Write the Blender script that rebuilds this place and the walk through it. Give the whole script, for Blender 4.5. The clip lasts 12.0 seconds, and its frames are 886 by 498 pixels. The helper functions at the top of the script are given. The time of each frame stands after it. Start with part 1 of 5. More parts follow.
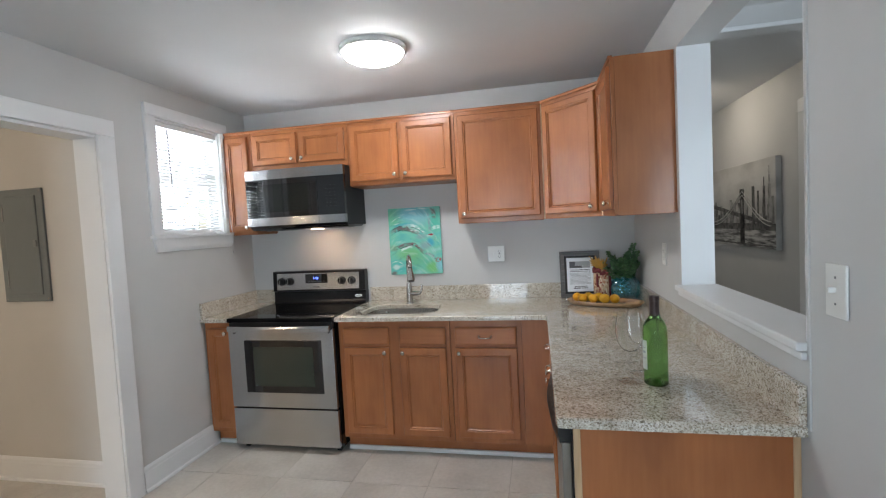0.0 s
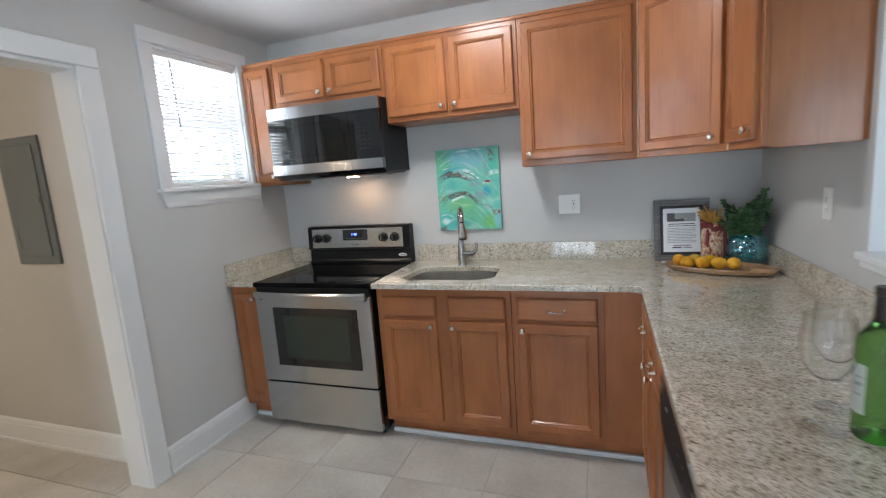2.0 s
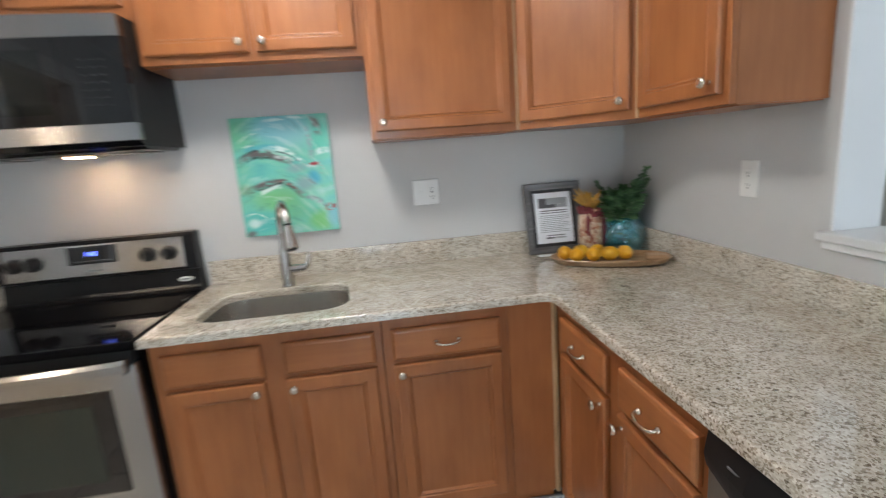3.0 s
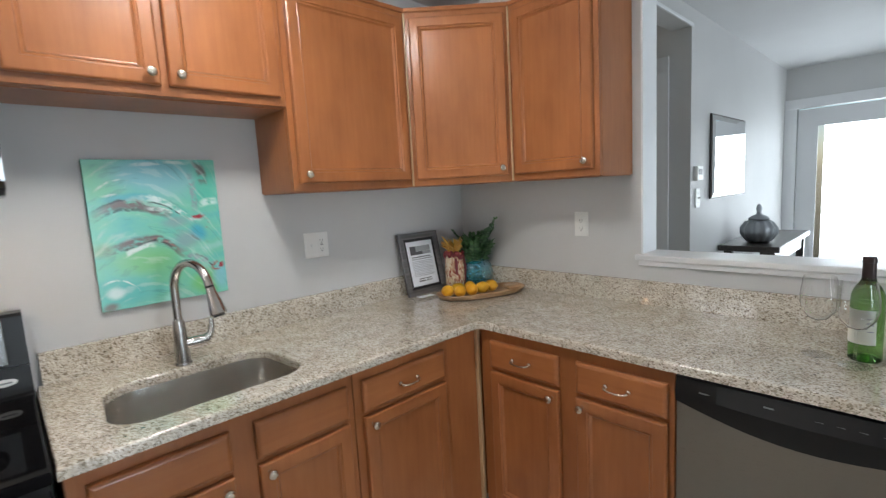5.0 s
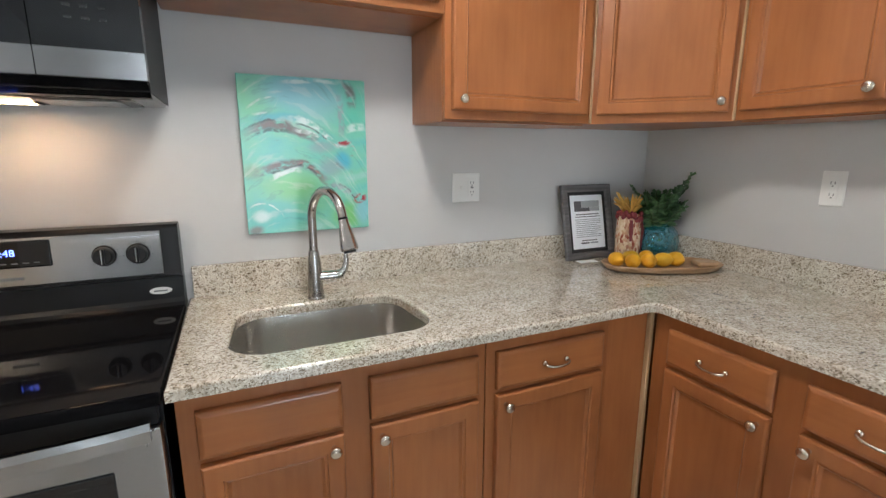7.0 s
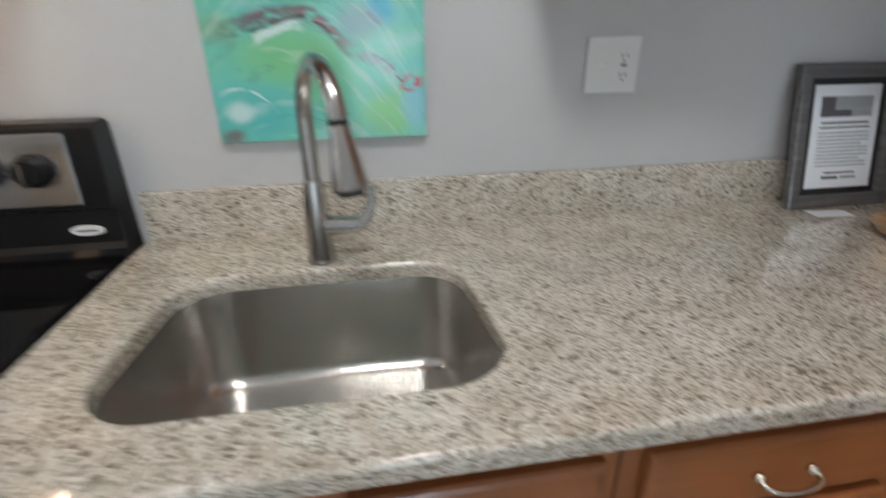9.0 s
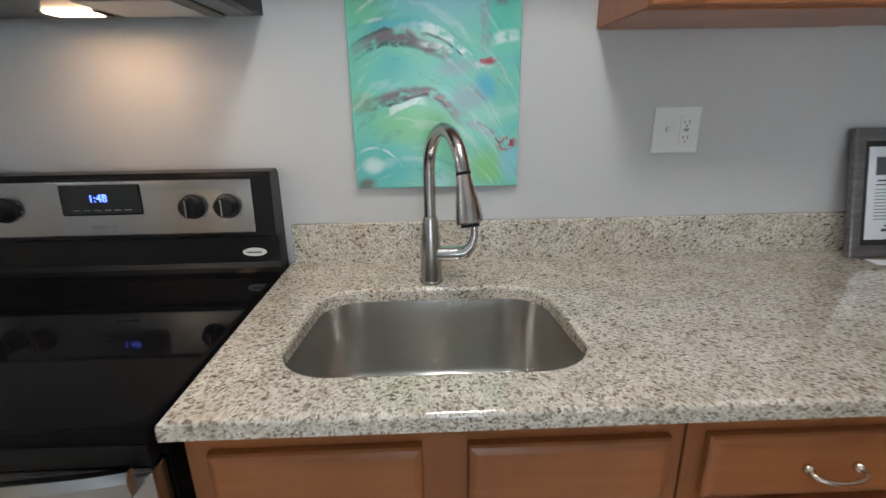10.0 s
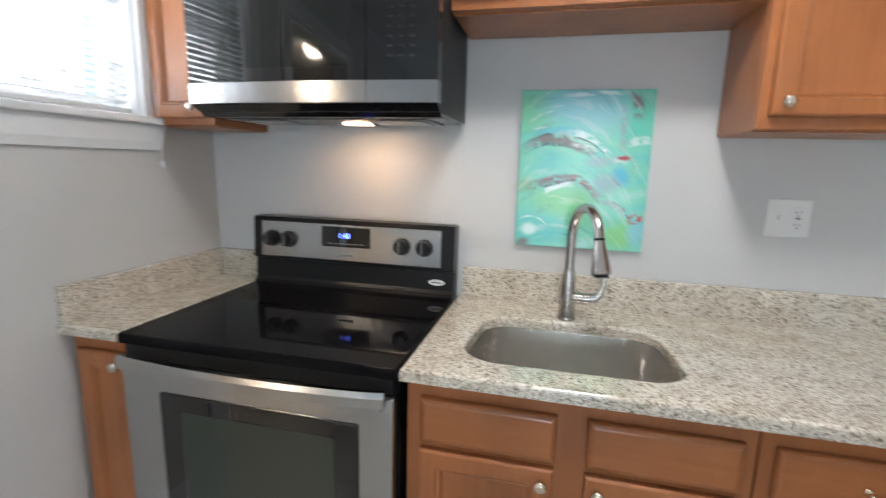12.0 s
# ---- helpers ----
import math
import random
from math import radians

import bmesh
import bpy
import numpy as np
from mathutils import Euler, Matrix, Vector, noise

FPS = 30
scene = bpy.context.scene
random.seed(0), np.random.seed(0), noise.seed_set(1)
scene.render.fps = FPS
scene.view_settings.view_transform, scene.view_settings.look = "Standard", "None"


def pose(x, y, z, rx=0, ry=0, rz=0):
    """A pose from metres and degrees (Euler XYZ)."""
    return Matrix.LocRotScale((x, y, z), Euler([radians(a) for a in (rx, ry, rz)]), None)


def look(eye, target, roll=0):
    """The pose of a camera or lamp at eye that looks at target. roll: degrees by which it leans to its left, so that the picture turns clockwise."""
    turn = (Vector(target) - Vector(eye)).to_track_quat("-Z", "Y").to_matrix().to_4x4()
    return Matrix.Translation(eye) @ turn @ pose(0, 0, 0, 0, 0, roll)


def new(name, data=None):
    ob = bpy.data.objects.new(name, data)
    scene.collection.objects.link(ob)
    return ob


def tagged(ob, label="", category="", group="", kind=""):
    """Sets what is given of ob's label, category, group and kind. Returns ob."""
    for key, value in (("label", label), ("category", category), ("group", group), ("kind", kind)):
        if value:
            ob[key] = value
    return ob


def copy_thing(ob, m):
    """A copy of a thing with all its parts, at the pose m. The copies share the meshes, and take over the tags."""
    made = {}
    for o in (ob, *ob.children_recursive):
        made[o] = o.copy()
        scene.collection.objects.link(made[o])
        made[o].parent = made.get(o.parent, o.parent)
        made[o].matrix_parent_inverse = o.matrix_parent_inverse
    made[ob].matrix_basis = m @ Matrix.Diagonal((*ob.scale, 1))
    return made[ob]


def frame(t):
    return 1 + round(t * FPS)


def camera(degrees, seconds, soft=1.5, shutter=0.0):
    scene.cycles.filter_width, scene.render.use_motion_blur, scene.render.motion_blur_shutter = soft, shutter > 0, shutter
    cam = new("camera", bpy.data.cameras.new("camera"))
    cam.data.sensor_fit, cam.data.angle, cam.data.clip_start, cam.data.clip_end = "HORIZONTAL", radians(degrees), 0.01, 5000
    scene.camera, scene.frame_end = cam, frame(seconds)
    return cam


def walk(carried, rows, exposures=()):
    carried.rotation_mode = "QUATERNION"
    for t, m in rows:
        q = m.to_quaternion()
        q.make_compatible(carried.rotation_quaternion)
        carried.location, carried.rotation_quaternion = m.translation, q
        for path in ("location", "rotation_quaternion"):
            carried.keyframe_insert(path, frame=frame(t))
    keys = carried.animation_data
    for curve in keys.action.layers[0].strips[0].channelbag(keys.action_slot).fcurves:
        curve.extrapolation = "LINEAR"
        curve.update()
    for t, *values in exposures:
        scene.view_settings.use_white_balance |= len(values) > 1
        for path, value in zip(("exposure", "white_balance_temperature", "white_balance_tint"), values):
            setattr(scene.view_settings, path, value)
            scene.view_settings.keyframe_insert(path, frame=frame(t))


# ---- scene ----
cam = camera(87.4, 12.0, soft=1.2, shutter=0.45)
PATH = [
    (0, (0.861, 0.624, 1.474), (0.455, 2.58, 1.37), -3.0),
    (0.5, (0.863, 0.604, 1.492), (0.435, 2.554, 1.371), -4.1),
    (1, (0.88, 0.681, 1.511), (0.331, 2.597, 1.345), -4.7),
    (1.5, (0.899, 0.979, 1.484), (0.198, 2.837, 1.249), -4.6),
    (2, (0.747, 1.216, 1.461), (0.084, 3.077, 1.148), -4.2),
    (2.5, (0.517, 1.555, 1.404), (0.151, 3.492, 1.070), -4.25),
    (3, (0.340, 1.916, 1.411), (0.582, 3.859, 1.006), -4.3),
    (3.5, (0.153, 2.049, 1.361), (1.187, 3.693, 0.881), -2.1),
    (3.7, (0.101, 2.057, 1.371), (1.38, 3.512, 0.873), -0.8),
    (5.3, (-0.527, 2.147, 1.454), (0.836, 3.599, 1.269), -3.9),
    (5.5, (-0.525, 2.13, 1.45), (0.696, 3.704, 1.277), -3.5),
    (6, (-0.481, 2.2, 1.416), (0.5, 3.93, 1.201), -1.4),
    (6.5, (-0.339, 2.329, 1.383), (0.511, 4.112, 1.073), -0.1),
    (7, (-0.298, 2.392, 1.371), (0.508, 4.178, 0.969), -0.0),
    (7.2, (-0.286, 2.449, 1.393), (0.539, 4.209, 0.921), -0.2),
    (8.8, (0.135, 3.033, 1.223), (0.429, 4.88, 0.514), -2.3),
    (9, (0.018, 3.053, 1.291), (0.31, 4.854, 0.471), -0.5),
    (9.5, (-0.082, 3.022, 1.355), (0.068, 4.842, 0.539), -0.2),
    (10, (-0.083, 2.855, 1.316), (-0.025, 4.761, 0.712), -0.9),
    (10.5, (-0.136, 2.699, 1.383), (-0.066, 4.627, 0.858), -1.1),
    (11, (-0.135, 2.623, 1.357), (-0.117, 4.571, 0.907), 0.2),
    (11.5, (-0.096, 2.539, 1.364), (-0.238, 4.486, 0.927), 1.2),
    (12, (-0.138, 2.447, 1.374), (-0.592, 4.361, 1.014), 1.5),
]
walk(cam, [(t, look(eye, target, roll)) for t, eye, target, roll in PATH],
     exposures=((0, 0.03, 6320, 9.5), (1.0, 0.0, 6380, 9.3), (2.0, 0.02, 6170, 8.5), (2.5, -0.02, 6250, 8.5), (3.0, 0.18, 6450, 9.5), (3.5, 0.3, 6420, 10), (5.5, 0.02, 6550, 9.5), (6.5, 0.24, 6650, 10), (7.0, 0.22, 6600, 10.3), (9.0, -0.14, 6260, 9), (9.5, -0.16, 6260, 9), (10.0, -0.12, 6320, 9.5), (10.5, -0.03, 6420, 10), (12.0, 0.35, 6320, 9.3)))

# ---- world and lights ----
XL, XR, YB, ZC = -1.452, 1.515, 4.05, 2.44
DX0, DX1 = 2.62, 5.30          # far block corner and front wall, beyond the pass-through
YS = -1.9
world = bpy.data.worlds.new("sky")
scene.world = world
world.use_nodes = True
sky = world.node_tree.nodes.new("ShaderNodeTexSky")
sky.sky_type, sky.sun_disc, sky.sun_elevation, sky.sun_rotation = "NISHITA", False, radians(48), radians(10)
background = world.node_tree.nodes["Background"]
world.node_tree.links.new(sky.outputs[0], background.inputs[0])
background.inputs[1].default_value = 0.12


def lamp(name, kind, m, energy, colour, size, size_y=0.0):
    data = bpy.data.lights.new(name, kind)
    data.energy, data.color = energy, colour
    if kind == "AREA":
        data.shape, data.size, data.size_y = "RECTANGLE", size, size_y
    else:
        data.angle = size
    ob = new(name, data)
    ob.matrix_world = m
    return ob


lamp("sun", "SUN", look((1, 6, 7), (0, 0, 0)), 2.0, (1.0, 0.95, 0.88), radians(0.5))
lamp("window_daylight", "AREA", look((XL - 0.2, 3.42, 1.86), (0, 3.42, 1.7)), 23, (0.93, 0.97, 1.0), 0.6, 0.72)
lamp("rear_door_daylight", "AREA", look((0.2, YS - 0.2, 1.1), (0.2, 3, 1.1)), 33, (0.76, 0.89, 1.0), 0.78, 1.9)
lamp("front_door_daylight", "AREA", look((DX1 + 0.2, 2.55, 1.25), (1, 2.2, 1.0)), 19, (0.82, 0.92, 1.0), 0.62, 1.6)
lamp("living_window_daylight", "AREA", look((3.1, YS - 0.12, 1.5), (3.1, 3, 1.2)), 58, (0.80, 0.91, 1.0), 1.6, 1.3)


# ---- materials ----
def shader(name, colour, rough=0.5, metal=0.0, coat=0.0):
    mat = bpy.data.materials.new(name)
    mat.use_nodes = True
    nodes, links = mat.node_tree.nodes, mat.node_tree.links
    b = nodes["Principled BSDF"]
    b.inputs["Base Color"].default_value = (*colour, 1)
    b.inputs["Roughness"].default_value = rough
    b.inputs["Metallic"].default_value = metal
    b.inputs["Coat Weight"].default_value = coat
    return mat, nodes, links, b


def texture(nodes, links, kind, scale, stretch=(1, 1, 1), detail=4.0):
    coord = nodes.new("ShaderNodeTexCoord")
    mapping = nodes.new("ShaderNodeMapping")
    mapping.inputs["Scale"].default_value = stretch
    links.new(coord.outputs["Object"], mapping.inputs[0])
    tex = nodes.new(kind)
    tex.inputs["Scale"].default_value = scale
    if kind == "ShaderNodeTexNoise":
        tex.inputs["Detail"].default_value = detail
    links.new(mapping.outputs[0], tex.inputs["Vector"])
    return tex


def ramp(nodes, links, source, stops):
    r = nodes.new("ShaderNodeValToRGB")
    e = r.color_ramp.elements
    e[0].position, e[0].color = stops[0][0], (*stops[0][1], 1)
    e[1].position, e[1].color = stops[-1][0], (*stops[-1][1], 1)
    for p, c in stops[1:-1]:
        e.new(p).color = (*c, 1)
    links.new(source, r.inputs[0])
    return r


def mixed(nodes, links, kind, amount, a, b):
    m = nodes.new("ShaderNodeMix")
    m.data_type, m.blend_type = "RGBA", kind
    for socket, v in ((m.inputs[0], amount), (m.inputs[6], a), (m.inputs[7], b)):
        if isinstance(v, (int, float)):
            socket.default_value = v
        elif isinstance(v, tuple):
            socket.default_value = (*v, 1)
        else:
            links.new(v, socket)
    return m.outputs[2]


def bump(nodes, links, b, height, strength, distance=0.001):
    n = nodes.new("ShaderNodeBump")
    n.inputs["Strength"].default_value, n.inputs["Distance"].default_value = strength, distance
    links.new(height, n.inputs["Height"])
    links.new(n.outputs[0], b.inputs["Normal"])


def painted(name, colour, rough=0.6, grain=220.0, depth=0.15):
    mat, nodes, links, b = shader(name, colour, rough)
    big = texture(nodes, links, "ShaderNodeTexNoise", 1.3)
    fine = texture(nodes, links, "ShaderNodeTexNoise", grain)
    dark = tuple(c * 0.93 for c in colour)
    r = ramp(nodes, links, big.outputs[0], [(0.35, dark), (0.65, colour)])
    links.new(r.outputs[0], b.inputs["Base Color"])
    bump(nodes, links, b, fine.outputs[0], depth)
    return mat


def wood(name, dark, mid, light, rough=0.42, axis=2):
    mat, nodes, links, b = shader(name, mid, rough, coat=0.45)
    b.inputs["Coat Roughness"].default_value = 0.20
    b.inputs["Specular IOR Level"].default_value = 0.32
    stretch = [14.0, 14.0, 14.0]
    stretch[axis] = 0.9
    grain = texture(nodes, links, "ShaderNodeTexNoise", 5.0, tuple(stretch), 6.0)
    cloud = texture(nodes, links, "ShaderNodeTexNoise", 4.5, (1.4, 1.4, 0.6), 4.0)
    r = ramp(nodes, links, grain.outputs[0], [(0.3, dark), (0.5, mid), (0.72, light)])
    c = ramp(nodes, links, cloud.outputs[0], [(0.3, (0.80, 0.765, 0.73)), (0.5, (0.97, 0.965, 0.955)), (0.7, (1.10, 1.10, 1.08))])
    tone = mixed(nodes, links, "MULTIPLY", 1.0, r.outputs[0], c.outputs[0])
    info = nodes.new("ShaderNodeObjectInfo")
    v = ramp(nodes, links, info.outputs["Random"], [(0.0, (0.93, 0.92, 0.91)), (1.0, (1.04, 1.04, 1.04))])
    links.new(mixed(nodes, links, "MULTIPLY", 1.0, tone, v.outputs[0]), b.inputs["Base Color"])
    bump(nodes, links, b, grain.outputs[0], 0.025)
    return mat


def granite(name):
    mat, nodes, links, b = shader(name, (0.5, 0.45, 0.38), 0.075, coat=0.8)
    b.inputs["Coat Roughness"].default_value, b.inputs["Coat IOR"].default_value = 0.03, 1.6
    base = texture(nodes, links, "ShaderNodeTexNoise", 14.0, (1, 1, 1), 5.0)
    grains = texture(nodes, links, "ShaderNodeTexVoronoi", 310.0, (1, 0.75, 1))
    flecks = texture(nodes, links, "ShaderNodeTexVoronoi", 185.0, (0.7, 1, 1))
    warp = texture(nodes, links, "ShaderNodeTexNoise", 90.0, (1, 1, 1), 3.0)
    r0 = ramp(nodes, links, base.outputs[0], [(0.3, (0.61, 0.57, 0.50)), (0.5, (0.71, 0.675, 0.61)), (0.7, (0.79, 0.765, 0.715))])
    hsv = nodes.new("ShaderNodeSeparateColor")
    links.new(grains.outputs["Color"], hsv.inputs[0])
    r1 = ramp(nodes, links, hsv.outputs[0], [(0.0, (0.38, 0.335, 0.285)), (0.17, (0.58, 0.525, 0.45)), (0.30, (0.81, 0.765, 0.69)), (0.75, (1.0, 0.98, 0.94)), (1.0, (1.12, 1.12, 1.10))])
    hsv2 = nodes.new("ShaderNodeSeparateColor")
    links.new(flecks.outputs["Color"], hsv2.inputs[0])
    r2 = ramp(nodes, links, hsv2.outputs[1], [(0.0, (0.36, 0.325, 0.285)), (0.05, (0.6, 0.56, 0.51)), (0.10, (1, 1, 1)), (1.0, (1, 1, 1))])
    r3 = ramp(nodes, links, warp.outputs[0], [(0.28, (0.68, 0.63, 0.58)), (0.46, (1, 1, 1))])
    c = mixed(nodes, links, "MULTIPLY", 1.0, r0.outputs[0], r1.outputs[0])
    c = mixed(nodes, links, "MULTIPLY", 1.0, c, r2.outputs[0])
    c = mixed(nodes, links, "MULTIPLY", 0.8, c, r3.outputs[0])
    links.new(c, b.inputs["Base Color"])
    return mat


def brushed(name, colour, rough, stretch=(1, 60, 60), anis=0.5):
    mat, nodes, links, b = shader(name, colour, rough, 1.0)
    n = texture(nodes, links, "ShaderNodeTexNoise", 30.0, stretch, 3.0)
    r = ramp(nodes, links, n.outputs[0], [(0.3, tuple(c * 0.94 for c in colour)), (0.7, colour)])
    links.new(r.outputs[0], b.inputs["Base Color"])
    q = ramp(nodes, links, n.outputs[0], [(0.3, (rough * 0.9,) * 3), (0.7, (rough * 1.12,) * 3)])
    links.new(q.outputs[0], b.inputs["Roughness"])
    b.inputs["Anisotropic"].default_value = anis
    return mat


def glass(name, colour, rough=0.0, ior=1.45):
    mat, nodes, links, b = shader(name, colour, rough)
    b.inputs["Transmission Weight"].default_value = 1.0
    b.inputs["IOR"].default_value = ior
    return mat


def glow(name, colour, strength):
    mat, nodes, links, b = shader(name, (0.8, 0.8, 0.8), 0.4)
    b.inputs["Emission Color"].default_value = (*colour, 1)
    b.inputs["Emission Strength"].default_value = strength
    return mat


M = {}
M["wall"] = painted("grey_wall_paint", (0.61, 0.61, 0.605), 0.55)
M["hall_wall"] = painted("beige_grey_wall_paint", (0.57, 0.555, 0.53), 0.55)
M["ceiling"] = painted("ceiling_paint", (0.69, 0.695, 0.70), 0.7)
M["white"] = painted("white_trim_paint", (0.80, 0.81, 0.82), 0.32, 60.0, 0.05)
M["wood"] = wood("stained_maple", (0.362, 0.128, 0.0415), (0.381, 0.137, 0.045), (0.402, 0.147, 0.049))
M["wood_flat"] = wood("stained_maple_across", (0.362, 0.128, 0.0415), (0.381, 0.137, 0.045), (0.402, 0.147, 0.049), axis=0)
M["raw_wood"] = wood("pale_plywood_edge", (0.50, 0.33, 0.17), (0.58, 0.40, 0.23), (0.66, 0.48, 0.30), 0.5)
M["granite"] = granite("speckled_beige_granite")
M["steel"] = brushed("brushed_stainless", (0.47, 0.47, 0.475), 0.24, (1, 60, 60), 0.75)
M["steel"].node_tree.nodes["Principled BSDF"].inputs["Anisotropic Rotation"].default_value = 0.25
# the same stainless, with the shade under the counter put into its colour
M["steel_shaded"] = brushed("shaded_stainless", (0.30, 0.285, 0.26), 0.30)
M["sink_steel"] = shader("sink_stainless", (0.60, 0.58, 0.55), 0.26, 1.0)[0]
M["sink_steel"].node_tree.nodes["Principled BSDF"].inputs["Anisotropic"].default_value = 0.8
M["sink_steel"].node_tree.nodes["Principled BSDF"].inputs["Anisotropic Rotation"].default_value = 0.25
M["nickel"] = shader("satin_nickel", (0.70, 0.62, 0.52), 0.25, 1.0)[0]
M["faucet"] = shader("brushed_nickel_faucet", (0.50, 0.48, 0.46), 0.24, 1.0)[0]
M["black"] = shader("black_enamel", (0.012, 0.012, 0.013), 0.10)[0]
M["black_glass"] = shader("black_ceramic_glass", (0.006, 0.006, 0.007), 0.035)[0]
M["black_glass"].node_tree.nodes["Principled BSDF"].inputs["Specular IOR Level"].default_value = 0.75
M["cooktop_glass"] = shader("black_cooktop_glass", (0.006, 0.006, 0.007), 0.05)[0]
M["cooktop_glass"].node_tree.nodes["Principled BSDF"].inputs["Specular IOR Level"].default_value = 0.05
M["black_satin"] = shader("black_satin_enamel", (0.010, 0.010, 0.011), 0.28)[0]
M["black_satin"].node_tree.nodes["Principled BSDF"].inputs["Specular IOR Level"].default_value = 0.3
M["black_plastic"] = shader("black_plastic", (0.012, 0.012, 0.013), 0.42)[0]
M["black_plastic"].node_tree.nodes["Principled BSDF"].inputs["Specular IOR Level"].default_value = 0.3
M["oven_glass"] = shader("oven_window_glass", (0.030, 0.038, 0.030), 0.05)[0]
M["door_glass"] = shader("microwave_window_glass", (0.012, 0.013, 0.013), 0.05)[0]
M["plate"] = shader("white_plastic", (0.80, 0.80, 0.78), 0.3)[0]
M["slot"] = shader("dark_slot", (0.26, 0.26, 0.26), 0.6)[0]
M["panel_grey"] = painted("grey_enamel", (0.17, 0.19, 0.20), 0.4)
M["key_grey"] = shader("faint_key_print", (0.022, 0.022, 0.024), 0.3)[0]
M["mark_grey"] = shader("pale_key_print", (0.20, 0.21, 0.22), 0.4)[0]
M["grout"] = painted("pale_grout", (0.55, 0.525, 0.485), 0.9)
M["lamp_glow"] = glow("lit_diffuser", (1.0, 0.975, 0.94), 56.0)
M["hood_glow"] = glow("warm_hood_lens", (1.0, 0.62, 0.36), 62.0)
M["blue_glow"] = glow("blue_digits", (0.05, 0.12, 1.0), 6.0)
M["pane"] = glass("window_pane", (1, 1, 1))


# ---- builders ----
def box(bm, x0, x1, y0, y1, z0, z1, bevel=0.0, seg=2):
    m = Matrix.Translation(((x0 + x1) / 2, (y0 + y1) / 2, (z0 + z1) / 2)) @ Matrix.Diagonal((x1 - x0, y1 - y0, z1 - z0, 1))
    made = bmesh.ops.create_cube(bm, size=1, matrix=m)["verts"]
    if bevel:
        edges = list({e for v in made for e in v.link_edges})
        bmesh.ops.bevel(bm, geom=edges, offset=bevel, segments=seg, affect="EDGES", profile=0.5)
    return bm


def boxes(*rows, bevel=0.0):
    bm = bmesh.new()
    for r in rows:
        box(bm, *r, bevel=bevel)
    return bm


def loops(bm, rings, closed_start=True, closed_end=True):
    """Skins a row of vertex loops of equal length."""
    rows = [[bm.verts.new(p) for p in ring] for ring in rings]
    n = len(rows[0])
    for a, b in zip(rows, rows[1:]):
        for i in range(n):
            bm.faces.new((a[i], a[(i + 1) % n], b[(i + 1) % n], b[i]))
    if closed_start:
        bm.faces.new(rows[0][::-1])
    if closed_end:
        bm.faces.new(rows[-1])
    return bm


def lathe(bm, profile, at=(0, 0, 0), n=24, m=None, start=True, end=True):
    """A turned shape from (radius, height) pairs, up the z axis."""
    t = Matrix.Translation(at) @ (m or Matrix.Identity(4))
    rings = [[t @ Vector((r * math.cos(2 * math.pi * i / n), r * math.sin(2 * math.pi * i / n), h)) for i in range(n)] for r, h in profile]
    return loops(bm, rings, start, end)


def tube(bm, points, radius, n=12):
    """A round bar along points; radius: one number, or one for each point."""
    pts = [Vector(p) for p in points]
    radii = radius if isinstance(radius, (list, tuple)) else [radius] * len(pts)
    side, rings = None, []
    for i, p in enumerate(pts):
        way = (pts[min(i + 1, len(pts) - 1)] - pts[max(i - 1, 0)]).normalized()
        if side is None:
            side = way.orthogonal().normalized()
        side = (side - way * side.dot(way)).normalized()
        up = way.cross(side)
        rings.append([p + radii[i] * (math.cos(2 * math.pi * k / n) * side + math.sin(2 * math.pi * k / n) * up) for k in range(n)])
    return loops(bm, rings)


def mesh_of(name, bm, material, smooth=None):
    bmesh.ops.recalc_face_normals(bm, faces=bm.faces)
    data = bpy.data.meshes.new(name)
    if smooth is not None:
        for f in bm.faces:
            f.smooth = True
        for e in bm.edges:
            e.smooth = len(e.link_faces) == 2 and e.calc_face_angle(0) < radians(smooth)
    corners = []
    if smooth is not None:
        # corner normals weighted by area, so that flat faces stay flat beside rounded edges
        bend = math.cos(radians(smooth))
        for f in bm.faces:
            for v in f.verts:
                total = Vector((0, 0, 0))
                for g in v.link_faces:
                    if g.normal.dot(f.normal) > bend:
                        total += g.normal * g.calc_area()
                corners.append(total.normalized() if total.length > 1e-12 else f.normal.copy())
    bm.to_mesh(data)
    bm.free()
    if corners:
        data.normals_split_custom_set(corners)
    data.materials.append(material)
    return data


def part(name, bm, material, parent, label="", smooth=None):
    ob = new(name, mesh_of(name, bm, material, smooth))
    ob.parent = parent
    return tagged(ob, label)


def thing(name, m, label, category, group=""):
    ob = new(name)
    ob.empty_display_size = 0.05
    ob.matrix_world = m
    return tagged(ob, label, category, group)


def single(name, bm, material, label, category, m=None, smooth=None, group=""):
    ob = new(name, mesh_of(name, bm, material, smooth))
    ob.matrix_world = m or Matrix.Identity(4)
    return tagged(ob, label, category, group)


def setting(name, bm, material, label="", smooth=None):
    return tagged(new(name, mesh_of(name, bm, material, smooth)), label, "", "", "structure")


# ---- the shell of the place ----
W = 0.14
YW, YN = 3.15, 6.0
HY = 2.88                      # wall of the hall with the breaker panel
WY0, WY1, WZ0, WZ1 = 3.115, 3.725, 1.50, 2.235      # kitchen window opening
DY0, DY1, DZ = 1.70, 2.735, 2.055                    # doorway to the hall
OY0, OY1, OZ0, OZ1 = 1.935, 2.985, 1.105, 2.235      # pass-through

